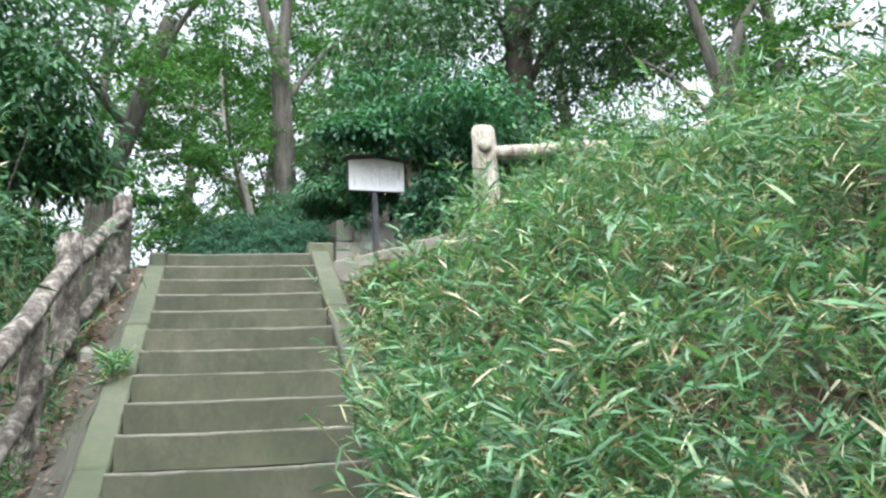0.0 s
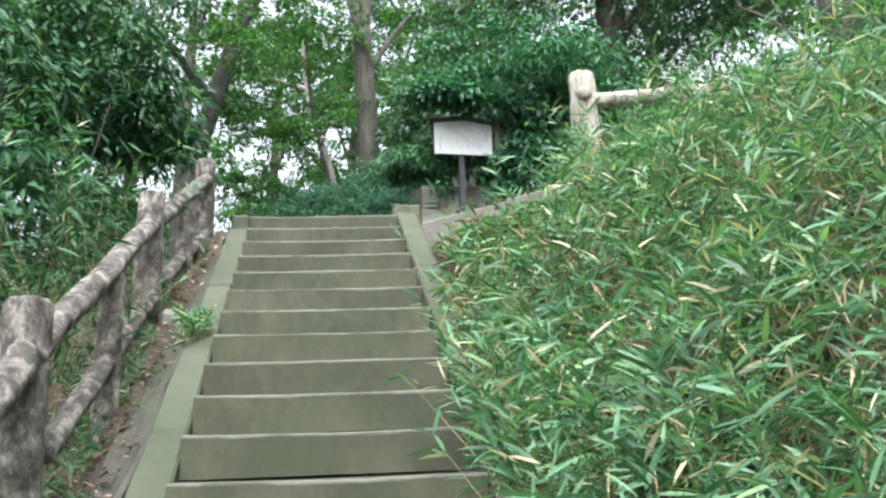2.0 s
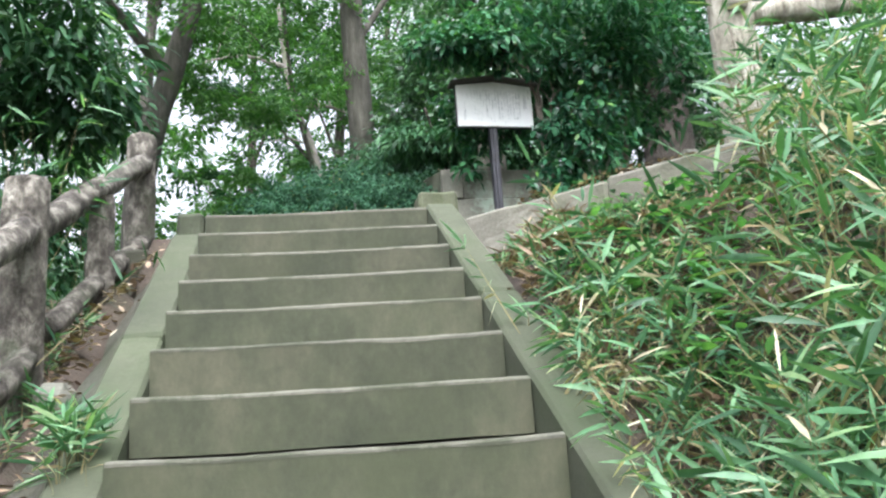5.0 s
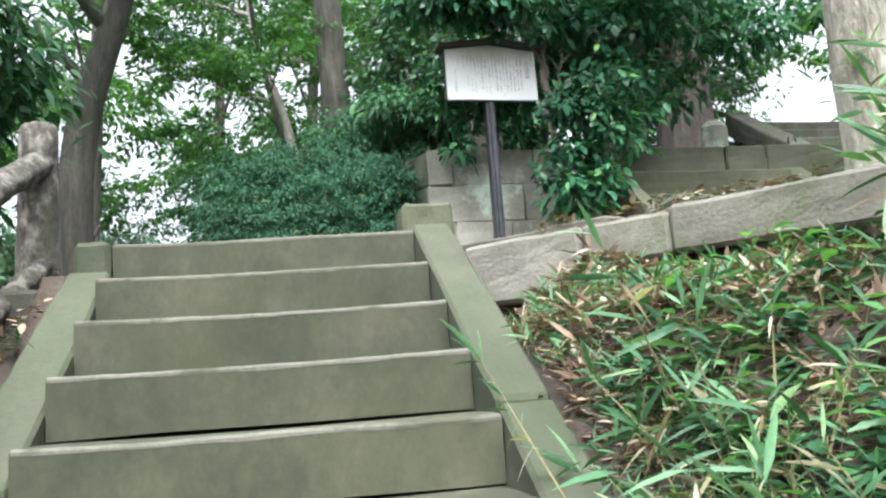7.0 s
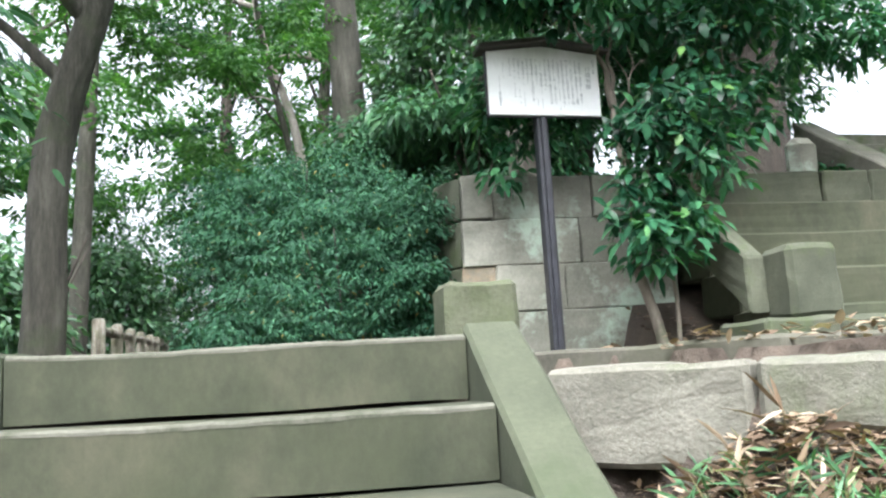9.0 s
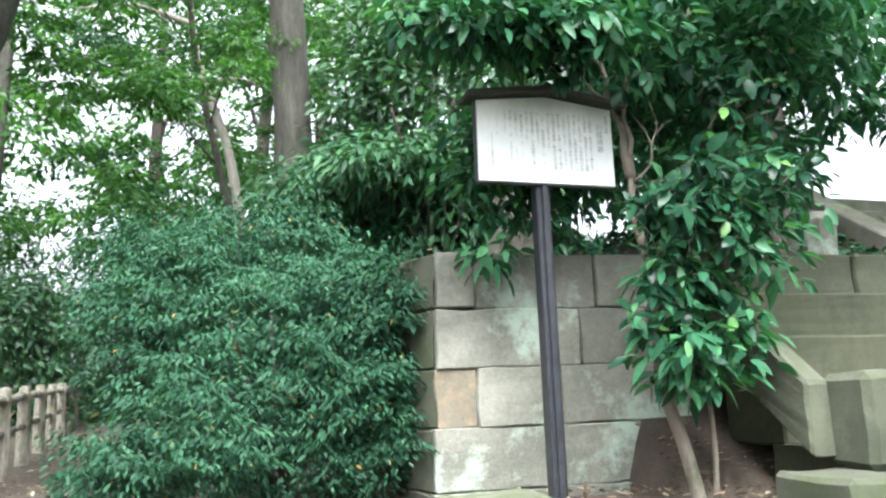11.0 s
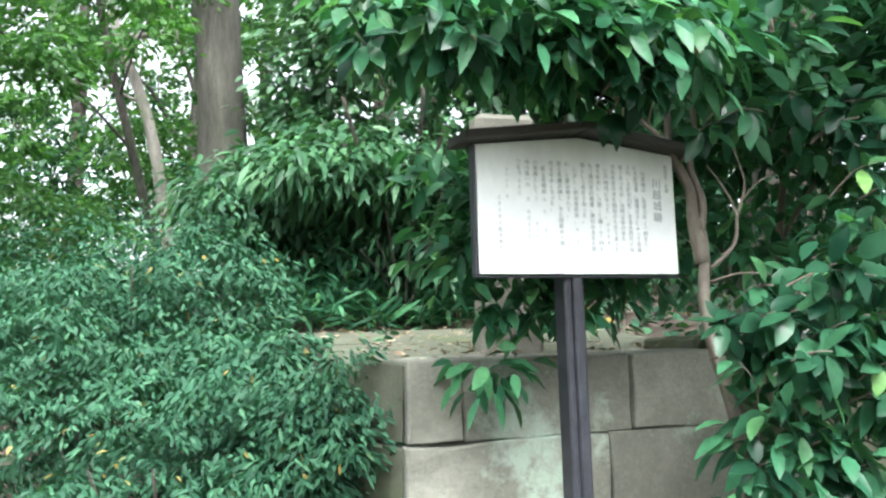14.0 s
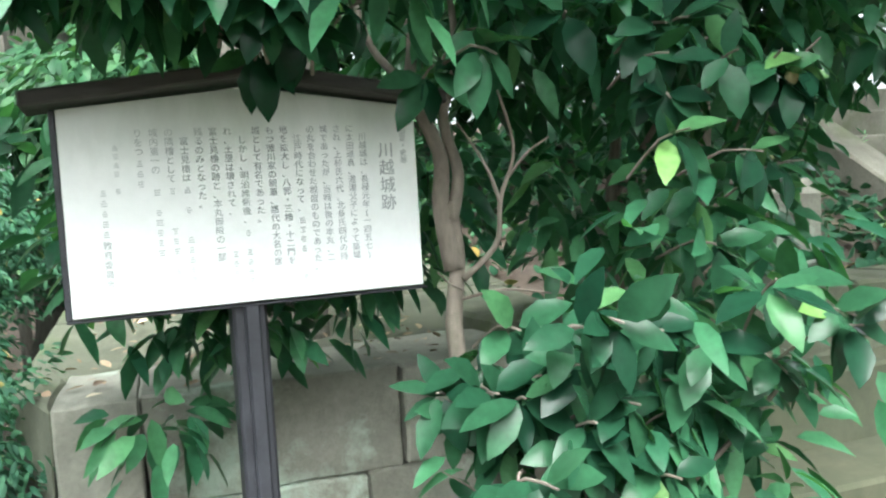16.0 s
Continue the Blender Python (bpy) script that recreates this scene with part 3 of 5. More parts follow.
# ---- rustic fences ----
def rustic_post(parent, x, y, z0, z1, r, material, seed, name="post"):
    n = 12
    pts = [(x + 0.008 * noise.noise(Vector((i * 0.7, seed, 0))), y + 0.008 * noise.noise(Vector((i * 0.7, seed, 7))), z0 + (z1 - z0) * i / (n - 3)) for i in range(n - 2)]
    rad = [r * (1.08 - 0.14 * i / (n - 3)) for i in range(n - 2)]
    pts += [(x, y, z1 + 0.02), (x, y, z1 + 0.03)]
    rad += [r * 0.8, r * 0.4]
    return part(name, tube_bm(pts, rad, 28, 0.05, 9, seed), material, parent, smooth=True)


def rustic_log(parent, a, b, r, material, seed, name="rail"):
    n = 14
    A, B = Vector(a), Vector(b)
    pts = [A.lerp(B, i / n) + noise.noise_vector(Vector((i * 0.45, seed, 0))) * 0.018 for i in range(n + 1)]
    rad = [r * (1 + 0.10 * noise.noise(Vector((i * 0.6, seed, 4)))) for i in range(n + 1)]
    return part(name, tube_bm(pts, rad, 18, 0.08, 6, seed), material, parent, smooth=True)


def knot(parent, at, way, r, material, seed):
    A = Vector(at)
    w = Vector(way).normalized()
    return part("branch_stub", tube_bm([A - w * 0.03, A + w * 0.02, A + w * 0.035], [r * 1.25, r, r * 0.75], 12, 0.08, 0, seed), material, parent, smooth=True)


fence = empty("stair_fence", "rustic log-shaped concrete fence climbing beside the steps", "fence", at=(0, 0, 0))
POSTS = ((-1.0, 1.1, 0.05), (-1.03, 3.03, 1.74), (-1.09, 5.36, 2.91), (-0.98, 7.04, 3.76))
for i, (x, y, z) in enumerate(POSTS):
    post = rustic_post(fence, x, y, (ground_z(x, y) - 0.35) if i else -0.9, z if i else 0.6, 0.092, RUSTIC, 200 + i)
    if i:
        knot(post, (x + 0.02, y - 0.085, z - 0.2), (0.2, -1, 0.2), 0.05, RUSTIC, 220 + i)
tops = [(-1.0, 1.1, 0.42), (-1.01, 2.99, 1.53), (-1.07, 5.30, 2.69), (-0.97, 7.0, 3.58)]
for i in range(3):
    a, b = Vector(tops[i]), Vector(tops[i + 1])
    rustic_log(fence, a, b, 0.062, RUSTIC, 230 + i)
    m = a.lerp(b, 0.52)
    g = ground_z(m.x, m.y)
    rustic_post(fence, m.x + 0.02, m.y, g - 0.2, m.z - 0.05, 0.066, RUSTIC, 240 + i, "short_post")
    lo_a, lo_b = a + Vector((0.02, 0, -0.46)), b + Vector((0.02, 0, -0.50))
    low = rustic_log(fence, lo_a.lerp(lo_b, 0.1), lo_b, 0.05, RUSTIC, 250 + i, "lower_rail")
    knot(low, lo_a.lerp(lo_b, 0.85) + Vector((0.02, -0.02, 0.02)), (0.8, -0.5, 0.6), 0.045, RUSTIC, 255 + i)

bank_fence = empty("bank_fence", "pale rustic log-shaped concrete fence on the bank", "fence")
bd = Vector((0.96, -0.28, 0))
b0 = Vector((1.975, 5.1, 2.9))
for i in range(3):
    p = b0 + bd * (1.9 * i)
    post = rustic_post(bank_fence, p.x, p.y, 2.6, 3.80 - 0.02 * i, 0.105, RUSTIC_PALE, 260 + i)
    knot(post, (p.x - 0.02, p.y - 0.095, 3.62), (-0.2, -1, 0.1), 0.05, RUSTIC_PALE, 264 + i)
    if i < 2:
        q = p + bd * 1.9
        rustic_log(bank_fence, (p.x, p.y, 3.60), (q.x, q.y, 3.58), 0.055, RUSTIC_PALE, 270 + i)
        m = p.lerp(q, 0.5)
        rustic_post(bank_fence, m.x, m.y, 2.6, 3.54, 0.058, RUSTIC_PALE, 280 + i, "short_post")
        rustic_log(bank_fence, (p.x, p.y, 3.15), (q.x, q.y, 3.13), 0.045, RUSTIC_PALE, 285 + i, "lower_rail")

path_fence = empty("path_fence", "low rustic concrete fence along the far path", "fence")
f0, f1 = Vector((-1.5, 11.7, 3.0)), Vector((-2.35, 21.0, 3.34))
nf = 8
for i in range(nf):
    p = f0.lerp(f1, i / (nf - 1))
    rustic_post(path_fence, p.x, p.y, p.z - 0.3, p.z + 0.6, 0.062, RUSTIC_PALE, 300 + i)
    if i < nf - 1:
        q = f0.lerp(f1, (i + 1) / (nf - 1))
        rustic_log(path_fence, (p.x, p.y, p.z + 0.52), (q.x, q.y, q.z + 0.52), 0.042, RUSTIC_PALE, 320 + i)
        rustic_log(path_fence, (p.x, p.y, p.z + 0.22), (q.x, q.y, q.z + 0.22), 0.028, RUSTIC, 340 + i, "lower_rail")

# ---- information sign ----
sign = empty("information_sign", "white lettered information board under a small dark gabled roof", "sign")
SX0, SX1, SY, SZ0, SZS, SZA = 1.347, 2.025, 8.323, 4.39, 4.765, 4.805
bm = bmesh.new()
SM = (SX0 + SX1) / 2
prof = [(SX0, SZ0), (SX1, SZ0), (SX1, SZS), (SM, SZA), (SX0, SZS)]
fr = [bm.verts.new((x, SY, z)) for x, z in prof]
bk = [bm.verts.new((x, SY + 0.022, z)) for x, z in prof]
bm.faces.new(fr)
bm.faces.new(bk[::-1])
for i in range(5):
    bm.faces.new((fr[i], bk[i], bk[(i + 1) % 5], fr[(i + 1) % 5]))
bmesh.ops.recalc_face_normals(bm, faces=bm.faces[:])
bmesh.ops.bevel(bm, geom=bm.edges[:], offset=0.0015, segments=1, affect="EDGES")
part("board", bm, BOARD, sign, "white painted panel, top greyed by water stains and painted-in shade")
for s in (-1, 1):
    xe = SM + s * (0.338 + 0.055)
    ze = SZS - 0.002
    za = SZA + 0.012
    c = [(SM, SY - 0.06, za), (xe, SY - 0.06, ze), (xe, SY + 0.09, ze), (SM, SY + 0.09, za), (SM, SY - 0.06, za + 0.028), (xe, SY - 0.06, ze + 0.028), (xe, SY + 0.09, ze + 0.028), (SM, SY + 0.09, za + 0.028)]
    if s < 0:
        c = [c[1], c[0], c[3], c[2], c[5], c[4], c[7], c[6]]
    part("roof_board", stone_bm(c, 0.004, 0.001, 2, 400 + s), ROOF_WOOD, sign, "dark weathered roof plank")
part("post", stone_bm(box_corners(1.630, 1.698, SY + 0.024, SY + 0.094, 2.8, 4.72), 0.006, 0.0006, 0, 402), BLACK_PAINT, sign, "black square post")
part("post_strip", stone_bm(box_corners(1.652, 1.682, SY + 0.008, SY + 0.0238, 2.8, 4.385), 0.004, 0.0004, 0, 403), BLACK_PAINT, sign, "black narrow strip down the post")
part("frame_edge", stone_bm(box_corners(SX0 - 0.012, SX0 - 0.001, SY + 0.004, SY + 0.03, SZ0 - 0.004, SZS), 0.002, 0.0003, 0, 404), BLACK_PAINT, sign)
part("frame_edge", stone_bm(box_corners(SX0 - 0.012, SX1 + 0.012, SY + 0.006, SY + 0.03, SZ0 - 0.010, SZ0 - 0.0045), 0.002, 0.0003, 0, 405), BLACK_PAINT, sign)


def lettering(text, x, z_top, size, gap, material):
    """A vertical column of characters, read downwards."""
    cu = bpy.data.curves.new("letters", "FONT")
    cu.body = "\n".join(text)
    cu.size = size
    cu.align_x = "CENTER"
    cu.space_line = gap
    cu.extrude = 0.0004
    ob = new("letters", cu)
    ob.location = (x, SY - 0.001, z_top - size * 0.8)
    ob.rotation_euler = (radians(90), 0, 0)
    bpy.context.view_layer.update()
    me = bpy.data.meshes.new_from_object(ob.evaluated_get(bpy.context.evaluated_depsgraph_get()))
    me.transform(ob.matrix_world)
    bpy.data.objects.remove(ob)
    bpy.data.curves.remove(cu)
    me.name = "letters"
    me.materials.clear()
    me.materials.append(material)
    made = new("letters", me)
    made.parent = sign
    return tagged(made, kind="stuff") if len(text) > 1 else made


def bars(x, z_top, n, size, material, rng):
    """Lettering too faint to read, as short strokes."""
    bm = bmesh.new()
    for i in range(n):
        if rng.random() < 0.25:
            continue
        z = z_top - i * size * 1.12
        for j in range(3):
            zz = z - size * (0.15 + 0.26 * j)
            w = size * rng.uniform(0.15, 0.36)
            h = size * 0.045
            q = [bm.verts.new(p) for p in ((x - w, SY - 0.0012, zz - h), (x + w, SY - 0.0012, zz - h), (x + w, SY - 0.0012, zz + h), (x - w, SY - 0.0012, zz + h))]
            bm.faces.new(q)
    return tagged(part("letters", bm, material, sign, "illegible lettering, coloured pale for glare"), kind="stuff")


rl = random.Random(5)
for i, ch in enumerate("川越城跡"):
    lettering(ch, SX1 - 0.066, 4.690 - 0.036 * i, 0.034, 1.0, INK)
lettering("県指定・史跡", SX1 - 0.028, 4.735, 0.0150, 1.0, INK)
BODY = [("川越城は、長禄元年(一四五七)", 1, 0), ("に太田道真、道灌父子によって築城", 0, 0), ("され、上杉氏六代、北条氏四代の持", 0, 0), ("城であったが、当時は後の本丸、二", 0, 0),
        ("の丸を合わせた程度のものであった。", 0, 0), ("江戸時代になって、", 1, 7), ("地を拡大し、八郭・三櫓・十二門を", 0, 0), ("もつ徳川家の親藩、譜代の大名の居", 0, 0),
        ("城として有名であった。", 0, 0), ("しかし、明治維新後、", 1, 6), ("れ、土塁は壊されて、", 0, 6), ("富士見櫓の跡と、本丸御殿の一部", 0, 0), ("残るのみとなった。", 0, 0),
        ("富士見櫓は", 1, 10), ("の隅櫓として", 0, 9), ("城内第一の", 0, 8), ("りをつ", 0, 3)]
SZT = 0.0168
for i, (txt, ind, extra) in enumerate(BODY):
    x = SX1 - 0.115 - i * 0.0268
    zt = 4.728 - ind * 0.017
    lettering(txt, x, zt, SZT, 1.02, INK if i < 9 else GLARE_INK)
    if extra:
        bars(x, zt - len(txt) * SZT * 1.05 - 0.004, extra, SZT, GLARE_INK, rl)
bars(SX0 + 0.068, 4.62, 5, SZT, GLARE_INK, rl)
lettering("教育委員会", SX0 + 0.068, 4.525, 0.0168, 1.05, GLARE_INK)
bars(SX0 + 0.094, 4.70, 6, 0.014, GLARE_INK, rl)
turn = Matrix.Translation((SX0, SY, 0)) @ pose(0, 0, 0, 0, 0, 2.3) @ Matrix.Translation((-SX0, -SY, 0))
sign.matrix_basis = turn

rock = part("rock", stone_bm(box_corners(-0.97, -0.83, 5.12, 5.26, ground_z(-0.9, 5.2) - 0.03, ground_z(-0.9, 5.2) + 0.13), 0.035, 0.02, 3, 440), STONE)
tagged(rock, "grey rough rock lying at the fence foot", "rock")

# ---- trees ----
def sprays(rng, blobs, radius, per):
    """Leaf starts and directions on flat, layered sprays, with open gaps between them."""
    pos, way = [], []
    for x, y, z, rx, ry, rz, count in blobs:
        c = ball(rng, count) * (rx, ry, rz) + (x, y, z)
        for q in c:
            m = int(per * rng.uniform(0.5, 1.6))
            r = radius * rng.uniform(0.6, 1.3)
            tilt = rng.normal(0, 0.4, 2)
            a = rng.uniform(0, 6.283, m)
            d = np.sqrt(rng.random(m)) * r
            g = np.stack([np.cos(a) * d, np.sin(a) * d * 0.8, np.zeros(m)], 1)
            g[:, 2] = g[:, 0] * tilt[0] + g[:, 1] * tilt[1] + rng.normal(0, 0.10 * r, m) - 0.15 * d
            pos.append(q + g)
            w = g * 1.2 / r + rng.normal(0, 0.45, g.shape)
            w[:, 2] = w[:, 2] * 0.4 - 0.35
            way.append(w)
    return np.concatenate(pos), np.concatenate(way)


def tree(name, label, trunk, radii, limbs, crown, bark, leaf_mat, leaf_len, per, seed, spread=0.5, outline=FOLDED, ratio=0.45, facing=0.5, layered=True, gaps=0.8):
    """A trunk along points, limbs (start fraction, end point, radius) that carry twigs, and a crown of leaves in clumps."""
    rng = np.random.default_rng(seed)
    t = empty(name, label, "tree", "woodland trees")
    pts = smooth_path(trunk, 26)
    rr = np.interp(np.linspace(0, 1, 26), np.linspace(0, 1, len(radii)), radii)
    rr[0] *= 1.3
    rr[1] *= 1.1
    part("trunk", tube_bm(pts, rr, 18, 0.14, 0, seed), bark, t, smooth=True)
    for i, (f, end, r) in enumerate(limbs):
        k = min(int(f * 25), 24)
        s = Vector(pts[k])
        e = Vector(end)
        mid = s.lerp(e, 0.5) + Vector((0, 0, 0.12 * (e - s).length)) + noise.noise_vector(Vector((i, seed, 0))) * 0.15
        lp = smooth_path([s, mid, e], 12)
        part("limb", tube_bm(lp, [r * (1 - 0.75 * j / 11) for j in range(12)], 9, 0.1, 0, seed + i), bark, t, smooth=True)
        for j in range(4):
            b = Vector(lp[5 + j * 2 - (j > 2)])
            w = noise.noise_vector(Vector((i * 3 + j, seed, 2))) * 1.2 + Vector((0, 0, 0.3))
            part("twig", tube_bm(smooth_path([b, b + w * 0.5 + Vector((0, 0, 0.1)), b + w], 6), [r * 0.3 * (1 - 0.15 * q) for q in range(6)], 5), bark, t)
    pos, way = sprays(rng, [(*b[:6], max(6, int(b[6] * gaps))) for b in crown], spread * 0.75, per * 1.75) if layered else clumps(rng, crown, spread, per)
    n = len(pos)
    leaves("crown", pos, way, leaf_len * rng.uniform(0.6, 1.25, n), leaf_len * ratio * rng.uniform(0.7, 1.2, n), outline, leaf_mat, t, rng, 0.1, facing)
    return t


def up_from(x, y, z0, z1, lean=(0, 0), wob=0.1, seed=0):
    n = 6
    return [(x + lean[0] * i / (n - 1) + wob * noise.noise(Vector((i, seed, 0))) * (i > 0), y + lean[1] * i / (n - 1) + wob * noise.noise(Vector((i, seed, 5))) * (i > 0), z0 + (z1 - z0) * i / (n - 1)) for i in range(n)]


tree("tall_tree", "tall grey-brown trunk forking high under light green leaves", up_from(0.98, 12.7, 3.7, 8.35, (-0.2, 0), 0.03, 1), (0.24, 0.19, 0.16),
     [(0.97, (0.0, 12.6, 10.4), 0.12), (0.97, (1.12, 12.7, 11.2), 0.14), (0.8, (2.6, 13.6, 9.6), 0.06)],
     [(0.6, 13.2, 11.4, 2.8, 2.0, 1.6, 70)], BARK, MAPLE, 0.13, 60, 11, 0.6)
tree("leaning_tree", "dark trunk leaning out over the path", [(-1.95, 11.5, 2.3), (-1.9, 11.5, 3.6), (-1.84, 11.5, 5.2), (-1.5, 11.5, 6.5), (-1.0, 11.3, 8.2)], (0.21, 0.185, 0.165, 0.14, 0.10),
     [(0.72, (-3.0, 10.4, 7.6), 0.09), (0.85, (-0.2, 10.8, 8.6), 0.07), (0.6, (-3.2, 11.6, 6.6), 0.07)],
     [(-2.9, 10.4, 7.6, 1.5, 1.5, 1.1, 190), (-1.4, 11.2, 9.4, 1.6, 1.5, 0.9, 130), (-3.4, 9.5, 6.0, 1.0, 1.2, 1.2, 130)], BARK, EVERGREEN, 0.13, 16, 12, layered=False)
tree("evergreen_tree", "stout dark trunk behind the camellia", up_from(4.25, 10.4, 3.9, 8.6, (0.25, -0.1), 0.05, 3), (0.32, 0.25, 0.18),
     [(0.6, (5.4, 9.6, 7.9), 0.09), (0.75, (3.2, 9.6, 8.6), 0.09), (0.9, (5.0, 10.9, 9.4), 0.08), (0.8, (4.6, 8.4, 8.2), 0.08)],
     [(4.6, 9.6, 8.2, 2.0, 1.6, 0.8, 330), (3.0, 10.2, 8.3, 1.3, 1.2, 1.2, 160), (6.0, 9.2, 8.6, 1.6, 1.5, 0.6, 190), (5.3, 11.8, 6.6, 1.3, 1.0, 0.9, 170), (4.3, 10.9, 6.6, 0.9, 0.5, 0.9, 150), (5.7, 10.2, 7.4, 1.4, 0.8, 0.6, 180)], DARK_BARK, EVERGREEN, 0.11, 18, 13, layered=False)
tree("forked_tree", "brown trunk with spreading bare limbs", up_from(6.3, 7.7, 3.0, 5.6, (-0.12, 0), 0.04, 4), (0.22, 0.2, 0.17),
     [(0.96, (5.6, 7.6, 7.6), 0.10), (0.96, (7.2, 8.0, 7.4), 0.11), (0.8, (5.2, 8.2, 6.4), 0.05)],
     [(6.4, 8.6, 7.8, 2.2, 1.4, 1.1, 60), (7.8, 7.6, 6.0, 1.6, 1.0, 1.1, 48), (5.2, 8.4, 5.2, 0.8, 0.8, 0.7, 16)], BARK, MAPLE, 0.10, 60, 14, 0.45)
tree("pale_tree", "slim pale crooked trunk among light green leaves", [(0.65, 15.0, 2.9), (0.52, 15.0, 4.6), (0.40, 15.0, 5.8), (0.24, 15.0, 6.65), (-0.08, 15.0, 7.6), (-0.22, 15.0, 8.4), (-0.3, 15.0, 9.4)], (0.075, 0.068, 0.058, 0.048, 0.035),
     [(0.66, (0.9, 15.1, 7.4), 0.05), (0.8, (-1.6, 15.2, 8.4), 0.045), (0.55, (-0.5, 15.4, 7.0), 0.02)],
     [(0.2, 15.6, 8.4, 2.0, 1.2, 1.3, 50), (-0.6, 15.9, 6.2, 1.5, 1.0, 0.9, 28), (1.6, 15.8, 6.4, 1.2, 1.0, 0.9, 26)], PALE_BARK, MAPLE, 0.12, 60, 15, 0.55)
tree("maple", "young maple with bright layered green leaves", [(0.55, 13.6, 2.6), (0.5, 13.6, 4.4), (0.2, 13.5, 5.8), (-0.1, 13.3, 7.2), (-0.2, 13.0, 8.8)], (0.05, 0.045, 0.035, 0.02),
     [(0.55, (-1.4, 12.6, 6.8), 0.016), (0.6, (0.4, 12.6, 6.8), 0.014), (0.75, (-1.3, 12.4, 8.0), 0.014), (0.85, (0.5, 12.8, 8.6), 0.012)],
     [(-0.7, 12.6, 8.2, 1.5, 0.9, 0.9, 46), (-0.5, 12.5, 6.7, 1.2, 0.8, 0.7, 34), (-1.5, 12.2, 7.4, 0.7, 0.7, 0.8, 16), (-0.2, 13.2, 5.2, 1.0, 0.7, 0.5, 18), (-1.3, 10.3, 6.7, 0.55, 0.4, 0.6, 13), (-1.0, 10.2, 7.7, 0.8, 0.5, 0.6, 16)], BARK, MAPLE, 0.085, 75, 16, 0.42)

rb = random.Random(21)
FAR = [(-7.5, 17, 0.16), (-5.0, 22, 0.2), (-3.2, 17.5, 0.15), (-1.6, 24, 0.2), (0.5, 20, 0.16), (2.2, 25, 0.2), (3.4, 18, 0.16), (5.5, 21, 0.2), (8.5, 17, 0.2), (11, 22, 0.22), (12.5, 14, 0.2), (-9.5, 12.5, 0.2), (-12, 20, 0.22), (15, 9, 0.2), (9.5, 11.5, 0.14)]
for i, (x, y, r) in enumerate(FAR):
    g = ground_z(x, y)
    h = rb.uniform(8.5, 12.5)
    lean = (rb.uniform(-0.8, 0.8), rb.uniform(-0.5, 0.5))
    limbs = []
    for j in range(5):
        f = 0.4 + 0.13 * j
        a = rb.uniform(0, 6.28)
        limbs.append((f, (x + lean[0] * f + math.cos(a) * rb.uniform(0.9, 1.7), y + math.sin(a) * 1.6, g + h * f + rb.uniform(1.0, 2.0)), r * 0.3))
    crown = [(x + lean[0], y, g + h * 0.93, 2.6, 2.0, 2.0, 44), (x + rb.uniform(-1.6, 1.6), y + rb.uniform(-1, 1), g + h * 0.62, 2.5, 1.7, 1.8, 40), (x + rb.uniform(-1.8, 1.8), y + rb.uniform(-1, 1), g + h * 0.36, 2.2, 1.5, 1.4, 26)]
    tree("woodland_tree", "slender woodland tree with airy light green leaves", up_from(x, y, g - 0.4, g + h, lean, 0.25, 30 + i), (r * 1.1, r * 0.8, r * 0.35), limbs, crown, BARK if i % 3 else DARK_BARK, MAPLE if i % 4 else LAUREL, 0.16, 62, 40 + i, 0.75)

# out-of-view trees, added only to cut sky light and leaf reflections
UNSEEN_TREES = [(-7.5, -7, 0.2), (-2.5, -10, 0.2), (8.5, -6, 0.2), (11.0, 0.5, 0.2), (-9.5, -1, 0.2), (-8.5, 5.5, 0.18), (10.5, 6, 0.18), (-0.5, -17, 0.2)]
for i, (x, y, r) in enumerate(UNSEEN_TREES):
    g = ground_z(x, y)
    h = rb.uniform(10, 13)
    limbs = [(0.45 + 0.12 * j, (x + rb.uniform(-2, 2), y + rb.uniform(-2, 2), g + h * (0.6 + 0.1 * j)), r * 0.35) for j in range(4)]
    crown = [(x, y, g + h * 0.85, 3.4, 3.2, 2.2, 95), (x + rb.uniform(-1, 1), y + rb.uniform(-1, 1), g + h * 0.5, 2.6, 2.4, 2.2, 60)]
    tree("woodland_tree", "unseen broad tree added to block open sky around the steps", up_from(x, y, g - 0.4, g + h, (rb.uniform(-0.5, 0.5), 0), 0.2, 70 + i), (r * 1.1, r * 0.8, r * 0.35), limbs, crown, BARK, LAUREL if i % 2 else MAPLE, 0.22, 62, 80 + i, 0.9)


# ---- bushes ----
def bush(name, label, stems, blobs, leaf_mat, leaf_len, per, seed, spread=0.25, outline=OVAL, ratio=0.4, bark=DARK_BARK, droop=0.15, facing=0.6):
    rng = np.random.default_rng(seed)
    b = empty(name, label, "bush")
    for i, (p, r) in enumerate(stems):
        part("stem", tube_bm(smooth_path(p, 12), [r * (1 - 0.06 * j) for j in range(12)], 9, 0.1, 0, seed + i), bark, b, smooth=True)
    pos, way = clumps(rng, blobs, spread, per)
    n = len(pos)
    leaves("foliage", pos, way, leaf_len * rng.uniform(0.65, 1.2, n), leaf_len * ratio * rng.uniform(0.8, 1.15, n), outline, leaf_mat, b, rng, droop, facing, open_side=0.3)
    return b


def stems_of(x, y, z0, z1, n, spread, r, seed):
    q = random.Random(seed)
    out = []
    for i in range(n):
        a = q.uniform(0, 6.28)
        e = (x + math.cos(a) * spread, y + math.sin(a) * spread, z1 + q.uniform(-0.2, 0.2))
        out.append(([(x + q.uniform(-0.1, 0.1), y + q.uniform(-0.1, 0.1), z0), (x + math.cos(a) * spread * 0.35, y + math.sin(a) * spread * 0.35, (z0 + z1) / 2), e], r))
    return out


